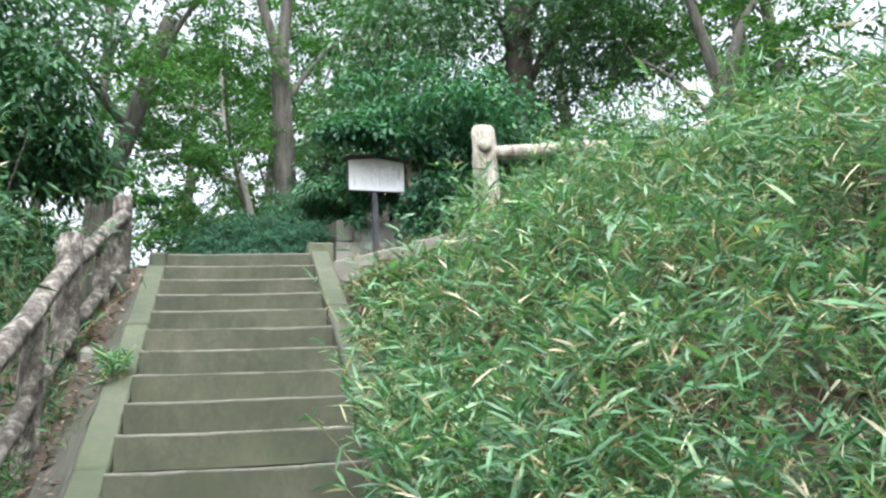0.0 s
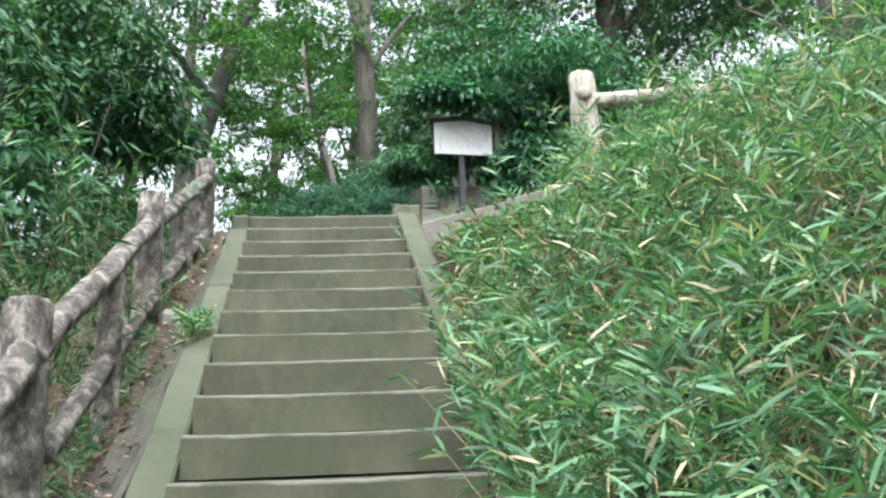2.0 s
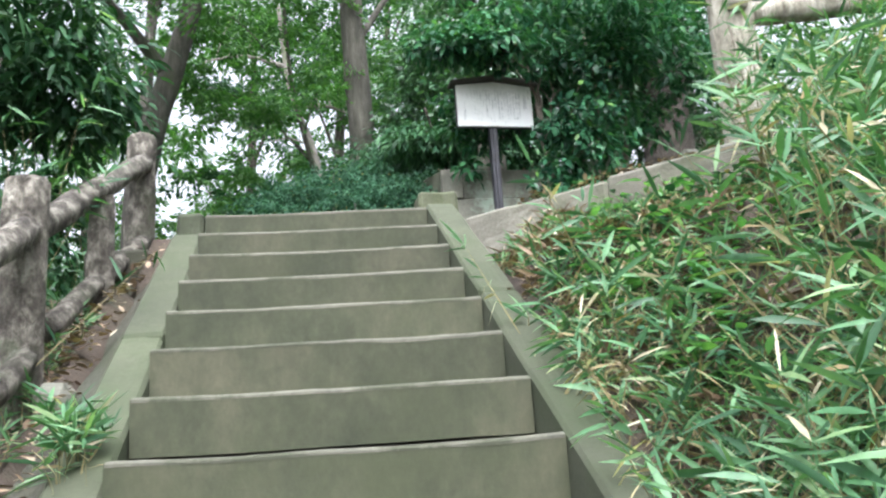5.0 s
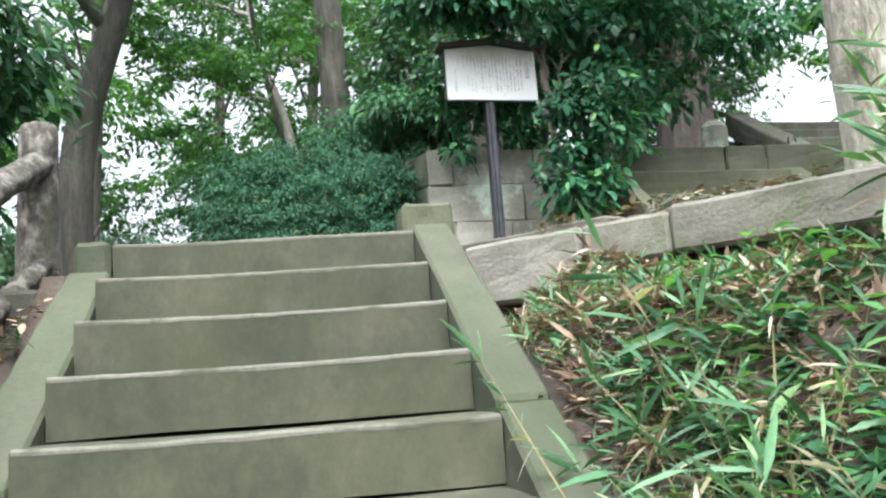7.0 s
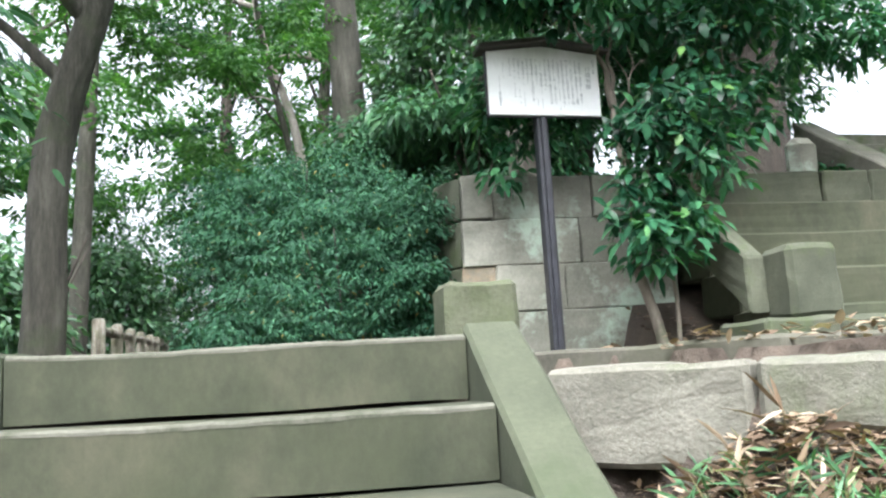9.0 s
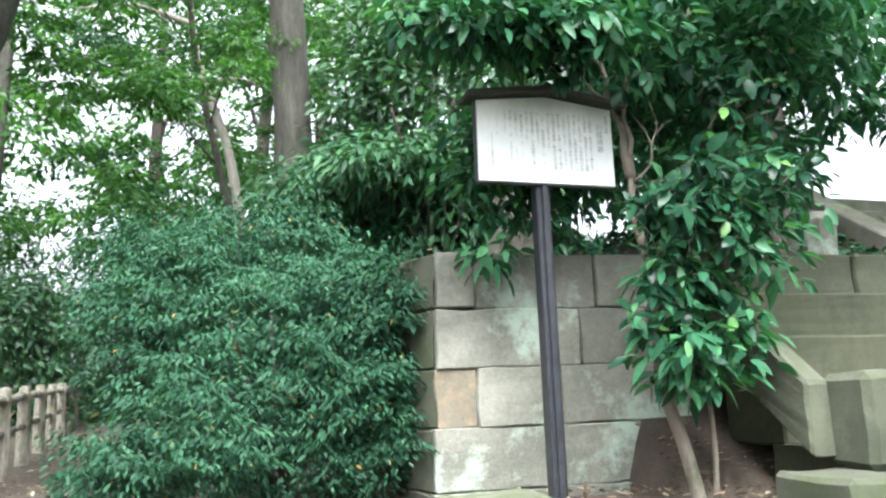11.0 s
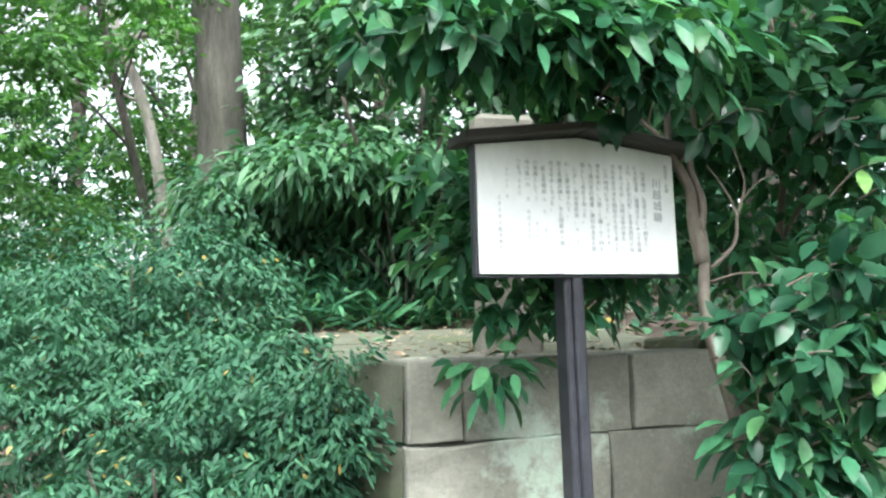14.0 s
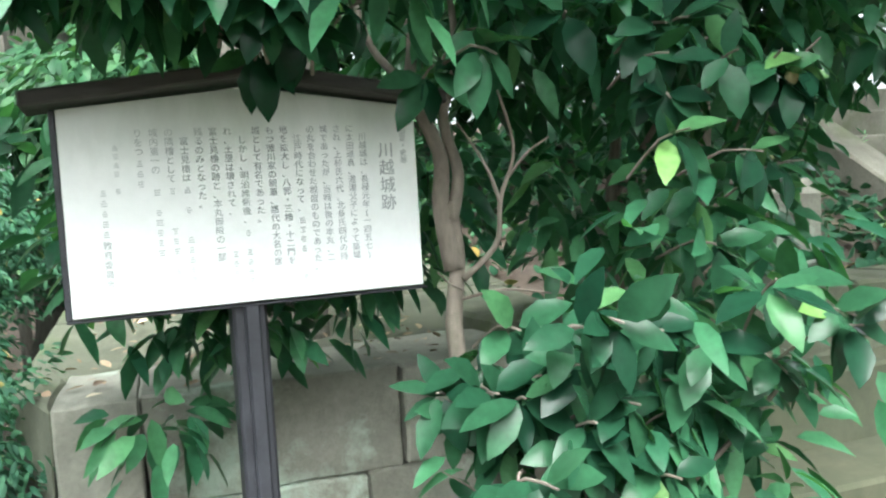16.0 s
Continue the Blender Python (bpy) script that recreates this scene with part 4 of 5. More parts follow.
def spray_bush(name, label, stems, blobs, leaf_mat, leaf_len, radius, per, seed, ratio=0.36, bark=DARK_BARK):
    """A shrub whose leaves lie on layered sprays, so that its outline stays loose."""
    rng = np.random.default_rng(seed)
    b = empty(name, label, "bush")
    for i, (p, r) in enumerate(stems):
        part("stem", tube_bm(smooth_path(p, 12), [r * (1 - 0.06 * j) for j in range(12)], 9, 0.1, 0, seed + i), bark, b, smooth=True)
    pos, way = sprays(rng, blobs, radius, per)
    n = len(pos)
    leaves("foliage", pos, way, leaf_len * rng.uniform(0.65, 1.2, n), leaf_len * ratio * rng.uniform(0.8, 1.2, n), OVAL, leaf_mat, b, rng, 0.3, 0.55, open_side=0.25)
    return b


spray_bush("fine_leaved_shrub", "dense blue-green fine-leaved shrub beside the wall", stems_of(0.55, 9.2, 2.85, 3.7, 9, 0.4, 0.012, 3),
     [(0.55, 9.1, 3.62, 0.60, 0.44, 0.44, 96), (0.30, 9.0, 3.28, 0.60, 0.44, 0.30, 66), (1.05, 8.9, 3.97, 0.12, 0.12, 0.2, 14), (0.85, 9.4, 4.1, 0.3, 0.3, 0.2, 22), (0.45, 9.0, 3.55, 0.74, 0.5, 0.55, 26), (0.85, 8.95, 3.35, 0.30, 0.3, 0.40, 50), (0.25, 9.7, 3.95, 0.72, 0.45, 0.46, 64), (0.86, 9.05, 3.95, 0.22, 0.25, 0.14, 16), (-0.05, 9.0, 3.2, 0.35, 0.3, 0.2, 26), (0.97, 8.97, 3.55, 0.13, 0.13, 0.42, 34)], NANDINA, 0.037, 0.16, 96, 4)
spray_bush("fine_leaved_shrub", "tall loose green shrub beside the path", stems_of(0.3, 10.6, 2.85, 4.5, 7, 0.5, 0.014, 17),
     [(0.35, 10.5, 4.45, 0.75, 0.4, 0.36, 70), (0.0, 11.0, 4.0, 0.8, 0.5, 0.6, 90), (0.75, 10.6, 4.7, 0.35, 0.3, 0.25, 20), (0.2, 10.2, 4.3, 0.6, 0.3, 0.3, 40)], NANDINA, 0.042, 0.19, 84, 18)
bush("laurel", "dark laurel with drooping long leaves above the wall", stems_of(2.0, 11.4, 4.1, 5.6, 8, 0.7, 0.03, 5),
     [(1.6, 11.6, 5.3, 1.0, 0.5, 0.4, 130), (2.3, 11.2, 5.0, 0.8, 0.5, 0.6, 140), (1.0, 11.7, 5.1, 0.5, 0.4, 0.3, 50), (1.9, 11.9, 4.8, 1.1, 0.5, 0.5, 120), (1.5, 10.9, 5.25, 0.6, 0.3, 0.16, 60)], LAUREL, 0.105, 23, 6, 0.24, OVAL, 0.35, DARK_BARK, 0.45)
spray_bush("sapling", "thin saplings with pale green leaves above the bank", stems_of(4.6, 4.9, 2.7, 4.2, 6, 0.5, 0.012, 23),
     [(4.5, 4.8, 3.9, 0.6, 0.5, 0.4, 22), (5.3, 4.4, 3.8, 0.5, 0.4, 0.4, 16), (3.8, 5.3, 3.7, 0.4, 0.4, 0.3, 12)], MAPLE, 0.075, 0.22, 34, 24)
bush("undergrowth", "dark tangled undergrowth behind the wall", stems_of(1.9, 11.1, 4.2, 4.9, 12, 0.5, 0.01, 19),
     [(1.35, 11.2, 4.6, 0.35, 0.2, 0.3, 30), (1.9, 11.3, 4.75, 0.5, 0.2, 0.35, 44), (2.6, 11.1, 4.7, 0.5, 0.25, 0.4, 56)], CAMELLIA, 0.09, 12, 20, 0.2, OVAL, 0.3, DARK_BARK, 0.3)
bush("tall_evergreen_bush", "tall dark evergreen bush with small glossy leaves", stems_of(2.9, 11.2, 4.2, 8.0, 7, 0.9, 0.05, 7),
     [(2.7, 11.2, 5.5, 1.3, 0.7, 0.8, 190), (3.9, 10.5, 6.0, 0.8, 0.6, 0.5, 130), (4.6, 11.6, 5.6, 1.0, 0.7, 0.8, 170), (2.7, 11.0, 6.5, 1.3, 0.9, 1.1, 210), (2.6, 11.3, 8.1, 1.4, 1.0, 1.1, 180), (3.5, 10.6, 6.2, 0.9, 0.7, 0.8, 140), (2.0, 11.8, 7.0, 0.8, 0.7, 1.0, 120), (1.62, 12.3, 6.3, 0.42, 0.4, 1.1, 170)], EVERGREEN, 0.11, 15, 8, 0.28, OVAL, 0.42)
bush("slope_laurel", "dark drooping laurel hanging over the fence", stems_of(-2.4, 7.2, 1.3, 4.4, 5, 0.5, 0.018, 9),
     [(-2.3, 7.8, 5.0, 1.0, 1.0, 0.9, 300), (-1.75, 8.3, 4.7, 0.55, 0.7, 0.5, 110), (-2.9, 6.6, 4.2, 0.8, 1.2, 1.0, 220), (-2.4, 6.4, 3.0, 0.7, 1.1, 0.8, 190), (-3.0, 8.0, 6.4, 1.2, 1.1, 0.9, 200), (-2.2, 8.6, 3.4, 0.5, 0.8, 0.7, 90)], LAUREL, 0.13, 14, 10, 0.24, OVAL, 0.34, DARK_BARK, 0.35)
bush("shade_bush", "dark evergreen bush beyond the path", stems_of(-3.6, 16, 2.2, 5.0, 7, 1.0, 0.04, 11),
     [(-4.4, 15.5, 4.0, 1.6, 1.2, 1.4, 330), (-3.2, 19.5, 4.4, 1.1, 1.0, 1.8, 260), (-6.5, 15, 4.0, 1.6, 1.2, 1.8, 260), (-1.7, 24, 4.3, 2.2, 1.0, 1.8, 300), (1.2, 21, 3.8, 1.8, 1.0, 1.2, 220), (-2.0, 26, 3.2, 3.0, 1.0, 1.6, 300), (-5.5, 21, 3.6, 2.4, 1.0, 1.6, 240), (-3.7, 23.5, 6.2, 2.0, 1.0, 2.0, 150)], EVERGREEN, 0.16, 28, 12, 0.4, FOLDED, 0.45)
bush("feathery_shrub", "soft green shrub behind the landing", stems_of(0.0, 11.5, 2.85, 4.4, 8, 0.6, 0.02, 13),
     [(0.1, 11.2, 4.2, 0.8, 0.7, 0.55, 150), (-0.2, 12.4, 4.6, 0.9, 0.8, 0.7, 120), (0.8, 12.0, 4.5, 0.6, 0.6, 0.5, 80)], NANDINA, 0.055, 40, 14, 0.2, FOLDED, 0.4)

# ---- camellia beside the sign ----
rc = np.random.default_rng(77)
camellia = empty("camellia", "camellia with large glossy dark green leaves crowding the sign", "bush")
CAM_STEMS = [([(2.16, 8.06, 2.9), (2.12, 8.1, 3.2), (2.07, 8.16, 3.5), (2.11, 8.22, 3.9), (2.06, 8.28, 4.25), (2.085, 8.30, 4.44), (2.075, 8.30, 4.56)], 0.031),
             ([(2.078, 8.30, 4.42), (2.06, 8.31, 4.55), (2.075, 8.34, 4.66), (2.03, 8.37, 4.8), (2.045, 8.4, 4.95), (1.98, 8.45, 5.2)], 0.022),
             ([(2.075, 8.30, 4.52), (2.105, 8.32, 4.62), (2.09, 8.35, 4.74), (2.14, 8.38, 4.9), (2.13, 8.45, 5.3)], 0.016),
             ([(2.07, 8.35, 4.7), (2.0, 8.36, 4.82), (1.95, 8.42, 4.93), (1.9, 8.45, 5.2)], 0.012),
             ([(2.22, 8.08, 2.9), (2.23, 8.06, 3.3), (2.2, 8.1, 3.8)], 0.014),
             ([(2.09, 8.28, 4.40), (2.15, 8.24, 4.47), (2.155, 8.22, 4.56), (2.19, 8.22, 4.66), (2.17, 8.24, 4.78)], 0.0065),
             ([(2.155, 8.22, 4.55), (2.13, 8.23, 4.63), (2.085, 8.26, 4.72)], 0.005),
             ([(2.17, 8.22, 4.60), (2.21, 8.2, 4.65), (2.26, 8.2, 4.68)], 0.004),
             ([(2.08, 8.27, 4.36), (2.14, 8.2, 4.38), (2.22, 8.15, 4.37)], 0.004),
             ([(2.08, 8.27, 4.38), (2.03, 8.2, 4.40), (1.99, 8.16, 4.43)], 0.003),
             ([(2.0, 8.35, 4.95), (1.75, 8.2, 5.0), (1.45, 8.1, 5.05), (1.15, 8.05, 5.0)], 0.009),
             ([(2.08, 8.1, 3.9), (1.98, 7.98, 4.06), (1.9, 7.94, 4.13)], 0.003),
             ([(2.7, 8.6, 4.0), (2.66, 8.62, 4.5), (2.72, 8.6, 5.0), (2.68, 8.62, 5.5)], 0.02),
             ([(3.0, 8.75, 4.1), (3.04, 8.7, 4.7), (2.98, 8.66, 5.5)], 0.026),
             ([(2.68, 8.62, 4.55), (2.8, 8.5, 4.8), (2.95, 8.4, 4.95)], 0.010),
             ([(2.2, 8.1, 3.8), (2.35, 7.95, 4.0), (2.5, 7.85, 4.2)], 0.008)]
for i, (p, r) in enumerate(CAM_STEMS):
    part("stem", tube_bm(smooth_path(p, 18), [r * (1 - 0.035 * j) for j in range(18)], 12, 0.3, 0, 500 + i), CAM_BARK, camellia, smooth=True)
CAM_NEAR = [(1.72, 7.96, 4.90, 0.22, 0.05, 0.04, 8), (2.08, 7.80, 4.38, 0.06, 0.08, 0.05, 3), (2.02, 7.98, 4.24, 0.12, 0.08, 0.12, 9), (1.15, 8.0, 4.94, 0.26, 0.1, 0.05, 4), (2.16, 7.80, 4.14, 0.24, 0.12, 0.24, 18), (2.46, 7.82, 4.30, 0.2, 0.14, 0.22, 8), (2.6, 7.95, 4.75, 0.25, 0.12, 0.08, 5), (2.1, 7.9, 3.72, 0.28, 0.14, 0.2, 10)]
CAM_FAR = [(2.75, 7.6, 5.36, 0.75, 0.4, 0.14, 58), (2.6, 7.95, 5.5, 0.8, 0.4, 0.16, 40), (3.65, 8.4, 5.35, 0.45, 0.35, 0.45, 60), (3.7, 8.5, 4.98, 0.5, 0.3, 0.16, 70), (4.6, 8.8, 5.35, 0.5, 0.3, 0.14, 60), (1.66, 8.66, 4.3, 0.2, 0.05, 0.07, 7), (2.75, 9.05, 4.6, 0.6, 0.15, 0.3, 60), (3.4, 9.0, 4.75, 0.35, 0.2, 0.3, 50), (2.28, 8.0, 4.0, 0.36, 0.16, 0.42, 95), (2.15, 7.98, 3.62, 0.3, 0.15, 0.2, 40), (2.55, 8.1, 4.3, 0.34, 0.2, 0.3, 36), (2.6, 8.3, 4.98, 0.6, 0.3, 0.18, 100), (2.2, 8.3, 5.3, 1.1, 0.4, 0.28, 170), (3.0, 8.1, 5.15, 0.5, 0.35, 0.3, 110),
           (1.35, 8.1, 5.06, 0.5, 0.22, 0.10, 90), (1.7, 8.0, 5.0, 0.5, 0.15, 0.08, 60), (1.4, 8.12, 4.97, 0.4, 0.12, 0.06, 50), (2.4, 8.5, 5.9, 1.3, 0.5, 0.45, 140), (3.3, 8.6, 5.8, 0.6, 0.4, 0.6, 120), (1.75, 8.5, 4.34, 0.34, 0.10, 0.07, 15), (1.5, 8.62, 4.1, 0.08, 0.05, 0.06, 5), (2.75, 8.55, 4.6, 0.5, 0.2, 0.35, 60), (1.85, 8.58, 4.55, 0.5, 0.10, 0.22, 90), (1.42, 8.62, 4.62, 0.16, 0.08, 0.28, 40), (2.3, 8.6, 4.95, 0.35, 0.15, 0.22, 60)]
pos, way = clumps(rc, CAM_FAR, 0.12, 7)
clear = ~((pos[:, 0] > 1.15) & (pos[:, 0] < 2.1) & (pos[:, 1] > 8.0) & (pos[:, 1] < 8.5) & (pos[:, 2] > 4.2) & (pos[:, 2] < 4.9))
pos, way = pos[clear], way[clear]
n = len(pos)
leaves("foliage", pos, way, rc.uniform(0.07, 0.105, n), rc.uniform(0.032, 0.047, n), OVAL, CAMELLIA, camellia, rc, 0.3, 0.6, open_side=0.35)
tv, tf = OVAL
leaf_meshes = []
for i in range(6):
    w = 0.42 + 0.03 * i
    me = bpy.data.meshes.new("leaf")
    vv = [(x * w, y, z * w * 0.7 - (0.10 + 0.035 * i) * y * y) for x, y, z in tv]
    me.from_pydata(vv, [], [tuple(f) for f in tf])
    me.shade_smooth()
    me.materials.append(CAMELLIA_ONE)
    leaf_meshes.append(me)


def rosette(at, out, r):
    """A twig end: leaves fanned round the twig, drooping outwards, with the twig itself."""
    o = Vector(out).normalized()
    s = o.cross(Vector((0, 0, 1))).normalized()
    u = s.cross(o)
    at = Vector(at)
    part("twig", tube_bm(smooth_path([at - o * 0.15 - Vector((0, 0, 0.05)), at - o * 0.06, at + o * 0.015], 5), [0.0032, 0.003, 0.0027, 0.0024, 0.002], 5), CAM_BARK, camellia)
    k = int(rc.integers(5, 8))
    th0 = rc.uniform(0, 6.28)
    for j in range(k):
        th = th0 + 6.283 * j / k + rc.normal(0, 0.25)
        d = (s * math.cos(th) + u * math.sin(th) + o * rc.uniform(0.15, 0.75) + Vector((0, 0, -0.55))).normalized()
        up = (o * 0.75 + Vector((0, 0, 0.75)) + Vector(rc.normal(0, 0.2, 3))).normalized()
        a = d.cross(up).normalized()
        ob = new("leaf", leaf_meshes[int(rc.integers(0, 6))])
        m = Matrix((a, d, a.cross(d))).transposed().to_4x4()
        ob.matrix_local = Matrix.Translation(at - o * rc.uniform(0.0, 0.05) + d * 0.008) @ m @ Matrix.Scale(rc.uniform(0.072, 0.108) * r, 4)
        ob.parent = camellia


for x, y, z, rx, ry, rz, count in CAM_NEAR:
    for j in range(count):
        q = ball(rc, 1)[0] * (rx, ry, rz) + (x, y, z)
        if q[0] < 1.97 and 4.3 < q[2] < 4.84:
            continue
        rosette(q, ((q[0] - x) / rx * 0.5 + rc.normal(0, 0.25), -1.0, (q[2] - z) / rz * 0.4 + rc.normal(0.05, 0.25)), 1.0)
for q in ((1.68, 8.12, 4.83), (1.75, 8.08, 4.86), (1.60, 8.13, 4.88), (1.98, 8.1, 4.80), (1.50, 8.1, 4.93), (1.86, 8.1, 4.91), (2.06, 8.06, 4.86), (2.2, 8.0, 4.88), (2.38, 7.98, 4.86), (1.3, 8.05, 4.95), (2.03, 7.95, 4.80), (2.36, 7.95, 4.80), (2.43, 7.98, 4.87), (2.62, 7.95, 4.76), (2.53, 7.92, 4.62), (2.36, 7.9, 4.66), (2.7, 8.0, 4.6), (2.08, 8.02, 4.33), (2.16, 7.98, 4.30), (2.02, 8.05, 4.24), (2.12, 8.0, 4.22), (2.2, 7.95, 4.25), (2.05, 8.02, 4.14)):
    rosette(q, (rc.normal(0, 0.3), -1.0, rc.normal(-0.1, 0.2)), 1.05)
for i, (x, y, z) in enumerate(((1.72, 8.05, 4.87), (1.78, 7.86, 4.92), (2.6, 7.9, 4.75), (2.75, 7.95, 4.95))):
    bud = bmesh.new()
    bmesh.ops.create_icosphere(bud, subdivisions=2, radius=0.012, matrix=Matrix.Translation((x, y, z)) @ Matrix.Diagonal((1, 1, 1.2, 1)))
    part("bud", bud, SASA_STEM, camellia, "round yellow-green seed pod", True)


# ---- bamboo grass on the bank ----
def sasa(name, label, spots, seed, height=(0.25, 0.55), leaf=(0.11, 0.21), per=7, material=SASA, dead=0, uneven=0.0, height_of=None):
    """Stems with a fan of drooping blades at the tip, and withered blades hanging below where dead is given."""
    rng = np.random.default_rng(seed)
    base, tip = [], []
    pos, way, dry_pos, dry_way = [], [], [], []
    for x, y in spots:
        z = (height_of or ground_z)(x, y)
        h = rng.uniform(*height) * (1 + uneven * noise.noise(Vector((x * 1.9, y * 1.9, seed))) + 0.5 * uneven * noise.noise(Vector((x * 5, y * 5, seed))))
        lean = rng.normal(0, 0.38, 2) + np.array((-0.14, -0.10))
        b = np.array((x, y, z - 0.03))
        e = np.array((x + lean[0] * h, y + lean[1] * h, z + h))
        base.append(b)
        tip.append(e)
        k = rng.integers(per - 3, per + 3)
        f = 1 - 0.5 * rng.random(k)[:, None] ** 1.6
        pos.append(b + (e - b) * f)
        a = rng.uniform(0, 6.28) + rng.normal(0, 1.5, k)
        way.append(np.stack([np.cos(a), np.sin(a), rng.uniform(-0.35, 1.5, k)], 1) + np.array((lean[0], lean[1], 0)) * 0.6)
        if dead:
            k = rng.integers(0, dead + 1)
            a = rng.uniform(0, 6.28, k)
            dry_pos.append(b + (e - b) * rng.uniform(0.2, 0.85, k)[:, None])
            dry_way.append(np.stack([np.cos(a), np.sin(a), rng.uniform(-1.4, 0.5, k)], 1))
    base, tip = np.array(base), np.array(tip)
    pos, way = np.concatenate(pos), np.concatenate(way)
    n = len(pos)
    g = empty(name, label, "bamboo grass", kind="stuff")
    lf = rng.uniform(leaf[0], leaf[1], n) * rng.uniform(0.75, 1.0, n)
    leaves("blades", pos, way, lf, lf * rng.uniform(0.075, 0.125, n), BLADE, material, g, rng, 0.16, 0.4, kind="stuff")
    if dead:
        pos, way = np.concatenate(dry_pos), np.concatenate(dry_way)
        lf = rng.uniform(leaf[0], leaf[1], len(pos)) * 0.85
        leaves("withered_blades", pos, way, lf, lf * rng.uniform(0.05, 0.10, len(pos)), BLADE, STRAW, g, rng, 0.3, 0.3, kind="stuff")
    m = len(base)
    leaves("stems", base, tip - base, np.linalg.norm(tip - base, axis=1), np.full(m, 0.006), FOLDED, SASA_STEM, g, rng, 0.0, 0.2, kind="stuff")
    return g


rs = random.Random(9)
spots = []
while len(spots) < 11000:
    x, y = 0.80 + 6.5 * rs.random() ** 1.5, rs.uniform(-2.2, 5.6)
    if y < -0.9 + 0.8 * noise.noise(Vector((x * 1.1, 2, 0))) or x > 5.2 + 1.6 * noise.noise(Vector((y * 0.8, 7, 0))):
        if rs.random() > 0.25:
            continue
    off = (x - KERB_FROM.x) * KERB_DIR.y - (y - KERB_FROM.y) * KERB_DIR.x
    if y > 3.5 and x < 1.05 + (y - 3.5) * 0.9:
        if rs.random() > 0.035:
            continue
    if off > -0.5 and off < 0.75 and x < 1.75:
        if rs.random() > 0.15:
            continue
    spots.append((x, y))
sasa("bamboo_grass", "dense bright bamboo grass with dry blades on the bank", spots, 31, (0.12, 0.50), (0.06, 0.19), 11, SASA, 4, 0.8)
spots = [(-1.25 - abs(rs.gauss(0, 1.6)), rs.gauss(3.4, 2.2)) for _ in range(1300)]
low_spots = [(rs.uniform(-2.2, -1.15), rs.uniform(0.0, 6.6)) for _ in range(800)]
# darker LAUREL colour puts the shade beyond the fence into this grass
sasa("bamboo_grass", "shaded low bamboo grass below the fence", low_spots, 38, (0.12, 0.5), (0.08, 0.18), 7, LAUREL)
sasa("bamboo_grass", "bamboo grass on the slope beyond the fence", spots, 32, (0.4, 1.5), (0.11, 0.21), 7, LAUREL)
stalks = [(rs.uniform(-2.3, -1.5), rs.uniform(3.2, 6.4)) for _ in range(26)]
sasa("tall_bamboo", "tall thin bamboo stalks beyond the fence", stalks, 42, (1.5, 2.7), (0.11, 0.2), 34)
spots = [(rs.gauss(-0.8, 0.06), rs.choice((3.2, 4.3, 4.4, 2.6)) + rs.gauss(0, 0.12)) for _ in range(60)] + [(rs.uniform(-1.25, -0.95), rs.uniform(1.2, 6)) for _ in range(330)]
sasa("grass_tufts", "small grass tufts along the stair edge", spots, 33, (0.05, 0.16), (0.07, 0.14))
spots = [(rs.uniform(1.3, 3.2), rs.uniform(10.93, 11.4)) for _ in range(260)]
sasa("bamboo_grass", "tufts of long grass behind the wall", spots, 34, (0.05, 0.2), (0.15, 0.32), 8, CAMELLIA)
spots = [(2.5 + 4 * rs.random(), rs.uniform(3.4, 5.0)) for _ in range(330)]
sasa("bamboo_grass", "tall bamboo grass beside the fence on the bank", spots, 35, (0.35, 0.8))

sasa("grass_tuft", "green grass tuft rooted on the stair edge", [(-0.63 + rs.gauss(0, 0.03), 4.45 + rs.gauss(0, 0.05)) for _ in range(26)], 43, (0.05, 0.14), (0.09, 0.17), 7, SASA, 1, 0.0, lambda x, y: stair_line(y) - 0.12)
spots = [(0.83 + 0.35 * rs.random() ** 1.4, rs.uniform(1.2, 4.6)) for _ in range(420)]
sasa("dry_grass", "thin yellowed grass along the stair edge", spots, 44, (0.06, 0.24), (0.07, 0.16), 6, SASA, 10, 0.5)
spots = [(1.7 + abs(rs.gauss(0, 0.4)), rs.uniform(3.9, 4.7)) for _ in range(150)]
sasa("bamboo_grass", "half-withered bamboo grass on the upper bank", spots, 45, (0.12, 0.4), (0.10, 0.22), 7, SASA, 7, 0.4)

spots = []
while len(spots) < 800:
    x, y = 0.87 + abs(rs.gauss(0, 0.55)), rs.uniform(3.4, 6.0)
    if (x - KERB_FROM.x) * KERB_DIR.y - (y - KERB_FROM.y) * KERB_DIR.x > 0.12:
        spots.append((x, y))
sasa("short_grass", "short tufted grass and dry stalks on the eroded bank", spots, 36, (0.02, 0.10), (0.04, 0.11), 6)

spots = []
while len(spots) < 270:
    x, y = 0.9 + abs(rs.gauss(0.2, 0.45)), rs.uniform(3.5, 6.0)
    if (x - KERB_FROM.x) * KERB_DIR.y - (y - KERB_FROM.y) * KERB_DIR.x > 0.05:
        spots.append((x, y))
sasa("dry_straw", "dry straw and dead stalks strewn on the eroded bank", spots, 41, (0.01, 0.06), (0.06, 0.16), 5, DEAD_LEAF)


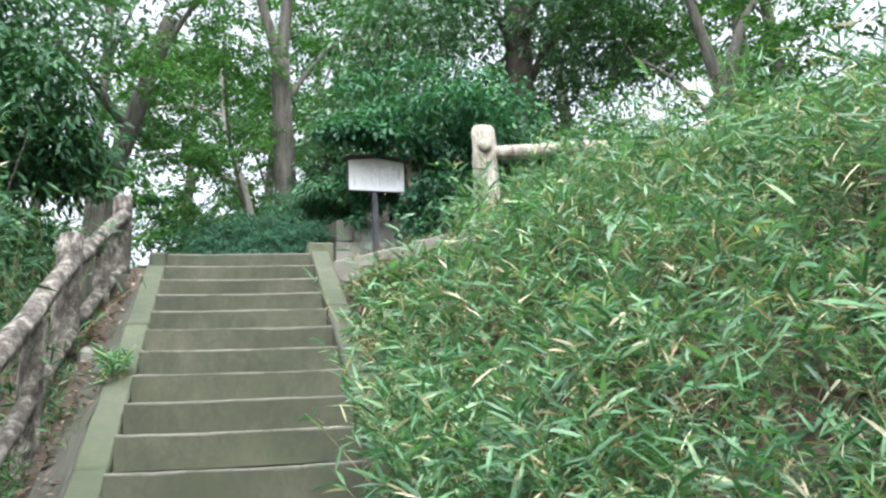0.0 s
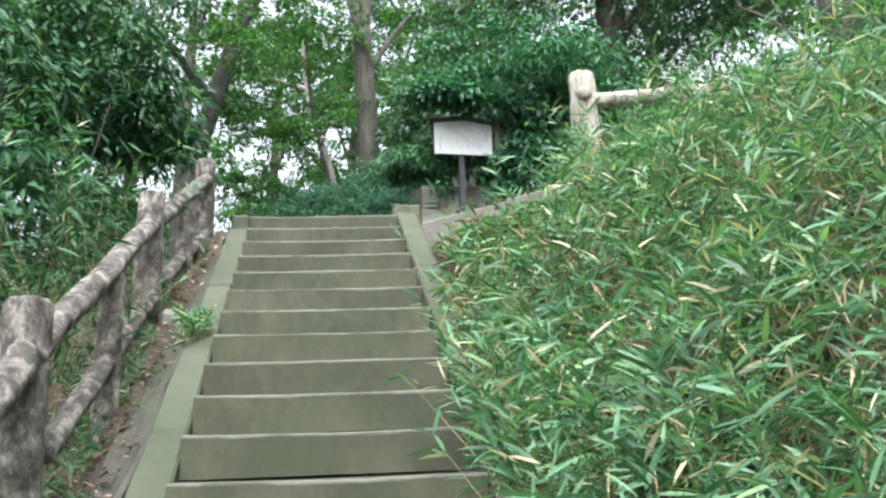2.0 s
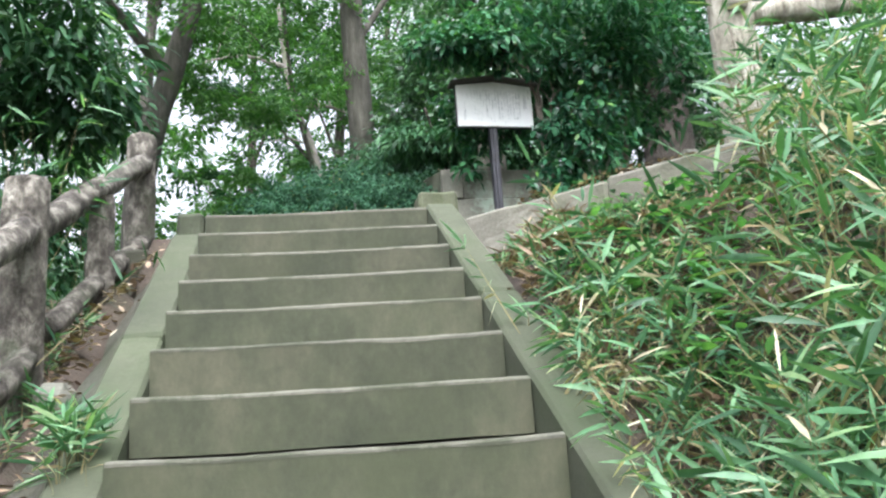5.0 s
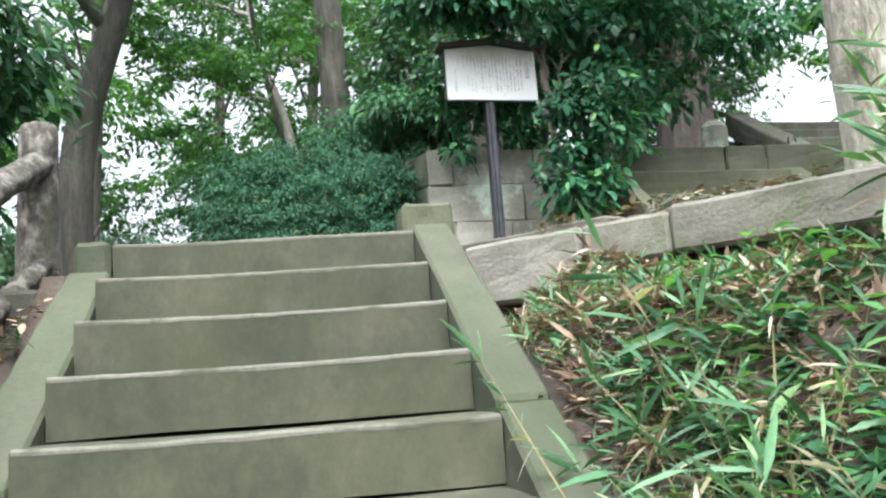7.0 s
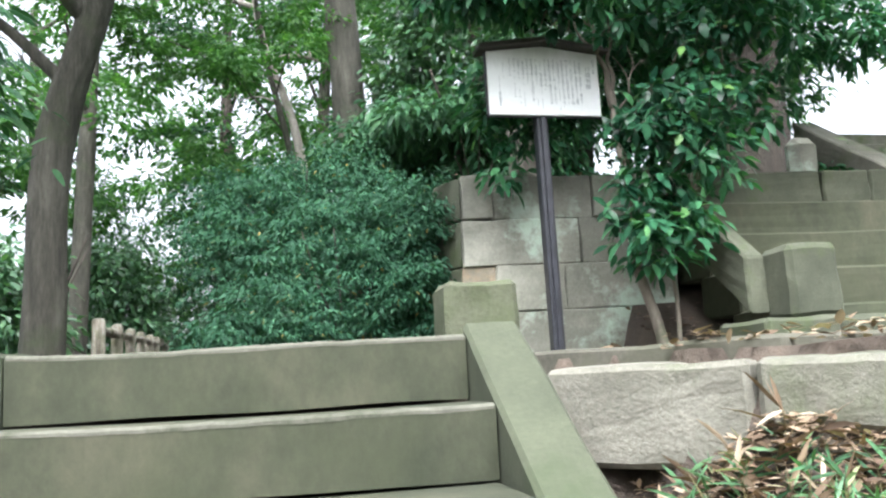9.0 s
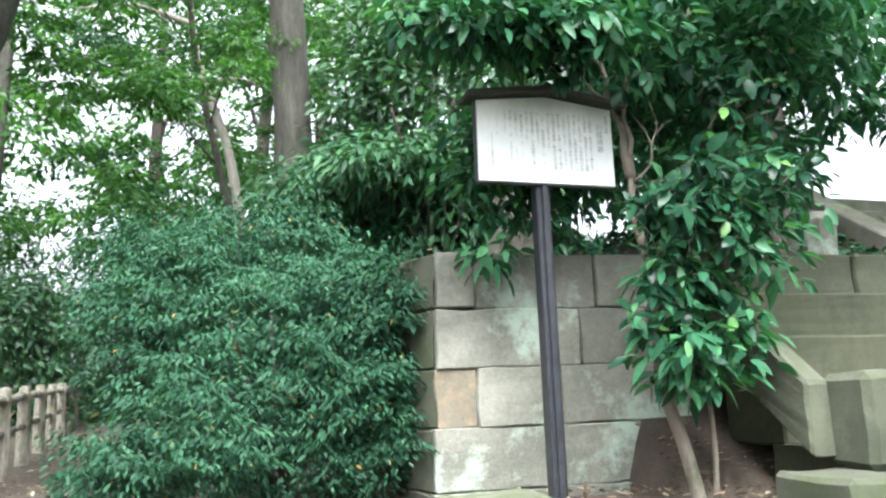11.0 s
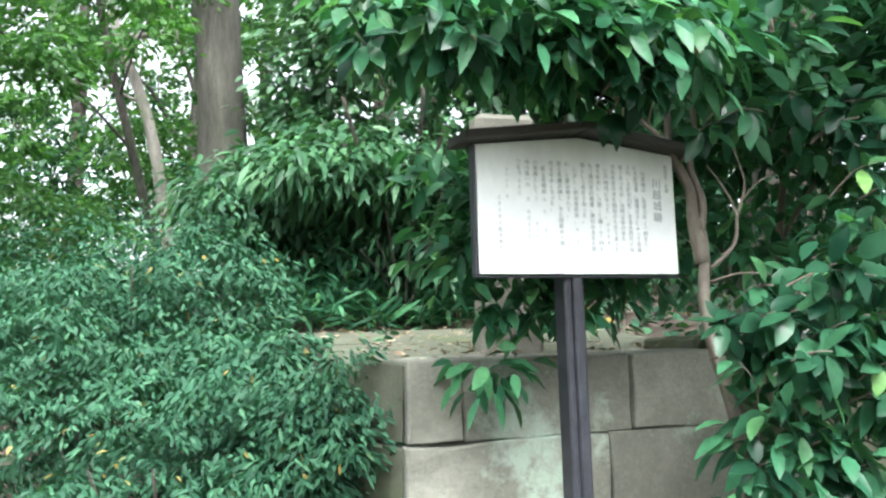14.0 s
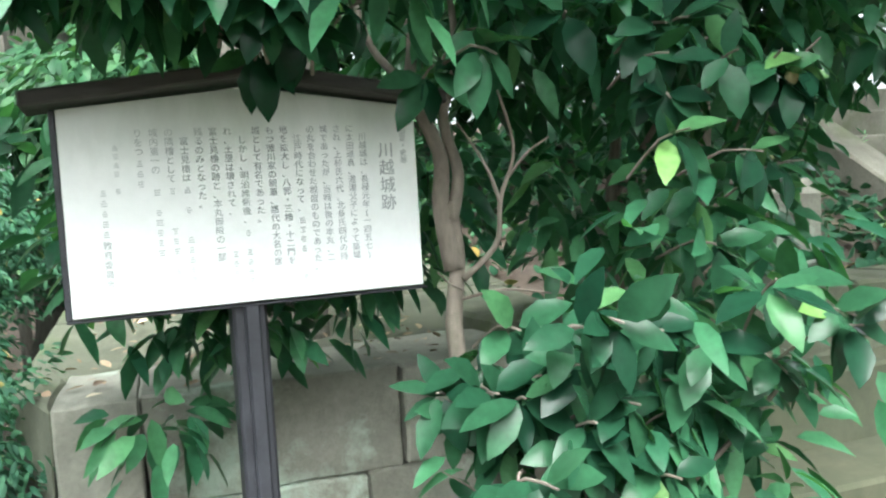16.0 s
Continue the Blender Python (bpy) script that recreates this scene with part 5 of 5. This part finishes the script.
def herbs(name, label, spots, seed, size, material):
    """Low broad-leaved plants: rosettes of small oval leaves."""
    rng = np.random.default_rng(seed)
    pos, way = [], []
    for x, y in spots:
        k = rng.integers(5, 10)
        a = rng.uniform(0, 6.28, k)
        pos.append(np.array((x, y, ground_z(x, y))) + np.stack([np.cos(a) * 0.02, np.sin(a) * 0.02, rng.uniform(0.02, 0.14, k)], 1))
        way.append(np.stack([np.cos(a), np.sin(a), rng.uniform(-0.2, 0.5, k)], 1))
    pos, way = np.concatenate(pos), np.concatenate(way)
    L = rng.uniform(*size, len(pos))
    return tagged(leaves(name, pos, way, L, L * rng.uniform(0.4, 0.6, len(pos)), OVAL, material, None, rng, 0.2, 0.8), label, "low plants", kind="stuff")


herbs("low_plants", "low broad-leaved plants on the bank", [(0.95 + abs(rs.gauss(0, 0.6)), rs.uniform(3.2, 5.0)) for _ in range(150)] + [(rs.uniform(0.9, 4), rs.uniform(-0.8, 4.2)) for _ in range(900)], 37, (0.03, 0.075), NANDINA)

herbs("low_plants", "bright green low weeds on the eroded bank", [(0.98 + abs(rs.gauss(0.1, 0.3)), rs.uniform(4.0, 5.1)) for _ in range(60)], 46, (0.035, 0.085), WEED)

# ---- leaf litter ----

def litter(name, label, spots, seed, size=(0.03, 0.075), height=ground_z):
    rng = np.random.default_rng(seed)
    p = np.array([(x, y, height(x, y) + 0.010 + 0.035 * rng.random()) for x, y in spots])
    w = np.stack([rng.normal(0, 1, len(p)), rng.normal(0, 1, len(p)), rng.normal(0.05, 0.22, len(p))], 1)
    L = rng.uniform(*size, len(p))
    return tagged(leaves(name, p, w, L, L * rng.uniform(0.35, 0.6, len(p)), OVAL, DEAD_LEAF, None, rng, 0.0, 0.8), label, "leaf litter", kind="stuff")


spots = [(0.87 + abs(rs.gauss(0, 0.45)), rs.uniform(3.6, 6.0)) for _ in range(3000)] + [(1.4 + rs.gauss(0, 0.26), 5.1 + rs.gauss(0, 0.26)) for _ in range(2600)] + [(1.16 + rs.gauss(0, 0.1), 5.58 + rs.gauss(0, 0.1)) for _ in range(420)]
litter("leaf_litter", "brown fallen leaves on the eroded bank", spots, 51, (0.015, 0.05))
def strip_z(x, y):
    return stair_line(y) - 0.135 - 0.14 * (-0.684 - x) / 0.176


litter("leaf_litter", "fallen leaves and grit on the mortar strip", [(-0.86 + 0.15 * rs.random() ** 2, rs.uniform(1.3, 6.3)) for _ in range(420)], 55, (0.02, 0.06), strip_z)
litter("leaf_litter", "fallen leaves along the fence foot", [(rs.uniform(-1.3, -0.88), rs.uniform(1.2, 7)) for _ in range(900)], 52)
litter("leaf_litter", "fallen leaves on bare soil below the wall", [(rs.uniform(1.3, 3.0), rs.uniform(7.9, 8.7)) for _ in range(520)] + [(rs.uniform(-2.6, 1.0), rs.uniform(8.0, 14)) for _ in range(1400)], 53, (0.02, 0.048))

litter("leaf_litter", "dry leaves scattered on the wall top", [(rs.uniform(1.2, 2.3), rs.uniform(8.8, 10.85)) for _ in range(320)], 56, (0.015, 0.05), lambda x, y: 4.125 + 0.07 * max(0.0, y - 9.155))
ri = np.random.default_rng(61)
pts = [(ri.uniform(3.6, 7.5), ri.uniform(9.28, 9.74)) for _ in range(900)] + [(ri.uniform(2.4, 8), ri.uniform(9.3, 13)) for _ in range(7000)]
p = np.array([(x, y, ground_z(x, y) + ri.uniform(0.02, 0.12)) for x, y in pts])
w = np.stack([ri.normal(0, 1, len(p)), ri.normal(0, 1, len(p)) - 0.5, ri.normal(-0.1, 0.3, len(p))], 1)
tagged(leaves("ivy", p, w, ri.uniform(0.05, 0.10, len(p)), ri.uniform(0.035, 0.06, len(p)), OVAL, NANDINA, None, ri, 0.2, 0.55), "low green ivy carpet on the mound", "ivy", kind="stuff")

# ---- dry curled bamboo sheaths lying on the grass ----
for i, (x, y, z, a, ln) in enumerate(((0.86, 2.06, 1.75, 0.2, 0.30), (1.35, 2.5, 2.0, 1.9, 0.2), (1.9, 1.6, 2.0, 0.7, 0.22), (1.2, 1.2, 1.15, 2.4, 0.18), (2.5, 2.9, 2.9, 0.4, 0.24))):
    bm = bmesh.new()
    rows = []
    for j in range(9):
        u = j / 8
        w = 0.014 * math.sin(math.pi * (0.08 + 0.9 * u))
        px, py = x + math.cos(a) * ln * (u - 0.5), y + math.sin(a) * ln * (u - 0.5)
        pz = min(z, ground_z(x, y) + 0.36) + 0.05 * math.sin(u * 5 + i) * 0.6
        rows.append([bm.verts.new((px - math.sin(a) * s * w, py + math.cos(a) * s * w, pz + (0.006 if s else 0.0))) for s in (-1, 0, 1)])
    for p0, p1 in zip(rows, rows[1:]):
        bm.faces.new((p0[0], p0[1], p1[1], p1[0]))
        bm.faces.new((p0[1], p0[2], p1[2], p1[1]))
    tagged(part("dry_leaf", bm, RUSTIC_PALE, smooth=True), "bleached curled dry bamboo sheath caught in the grass", "dry leaf", "dry sheaths")

far_spots = [(rs.uniform(-12, 14), rs.uniform(-8, 22)) for _ in range(2600)]
far_spots = [(x, y) for x, y in far_spots if not (-1.2 < x < 1.2 and y < 8) and not (-0.9 < x < 4.6 and 5.4 < y < 10) and not (-2.2 < x < 1.3 and y < 18)]
sasa("woodland_grass", "scattered low grass on the woodland floor", far_spots, 39, (0.08, 0.3), (0.1, 0.2), 7)
litter("leaf_litter", "fallen leaves scattered over the woodland floor", [(rs.uniform(-10, 12), rs.uniform(-6, 20)) for _ in range(5000)], 54, (0.04, 0.09))
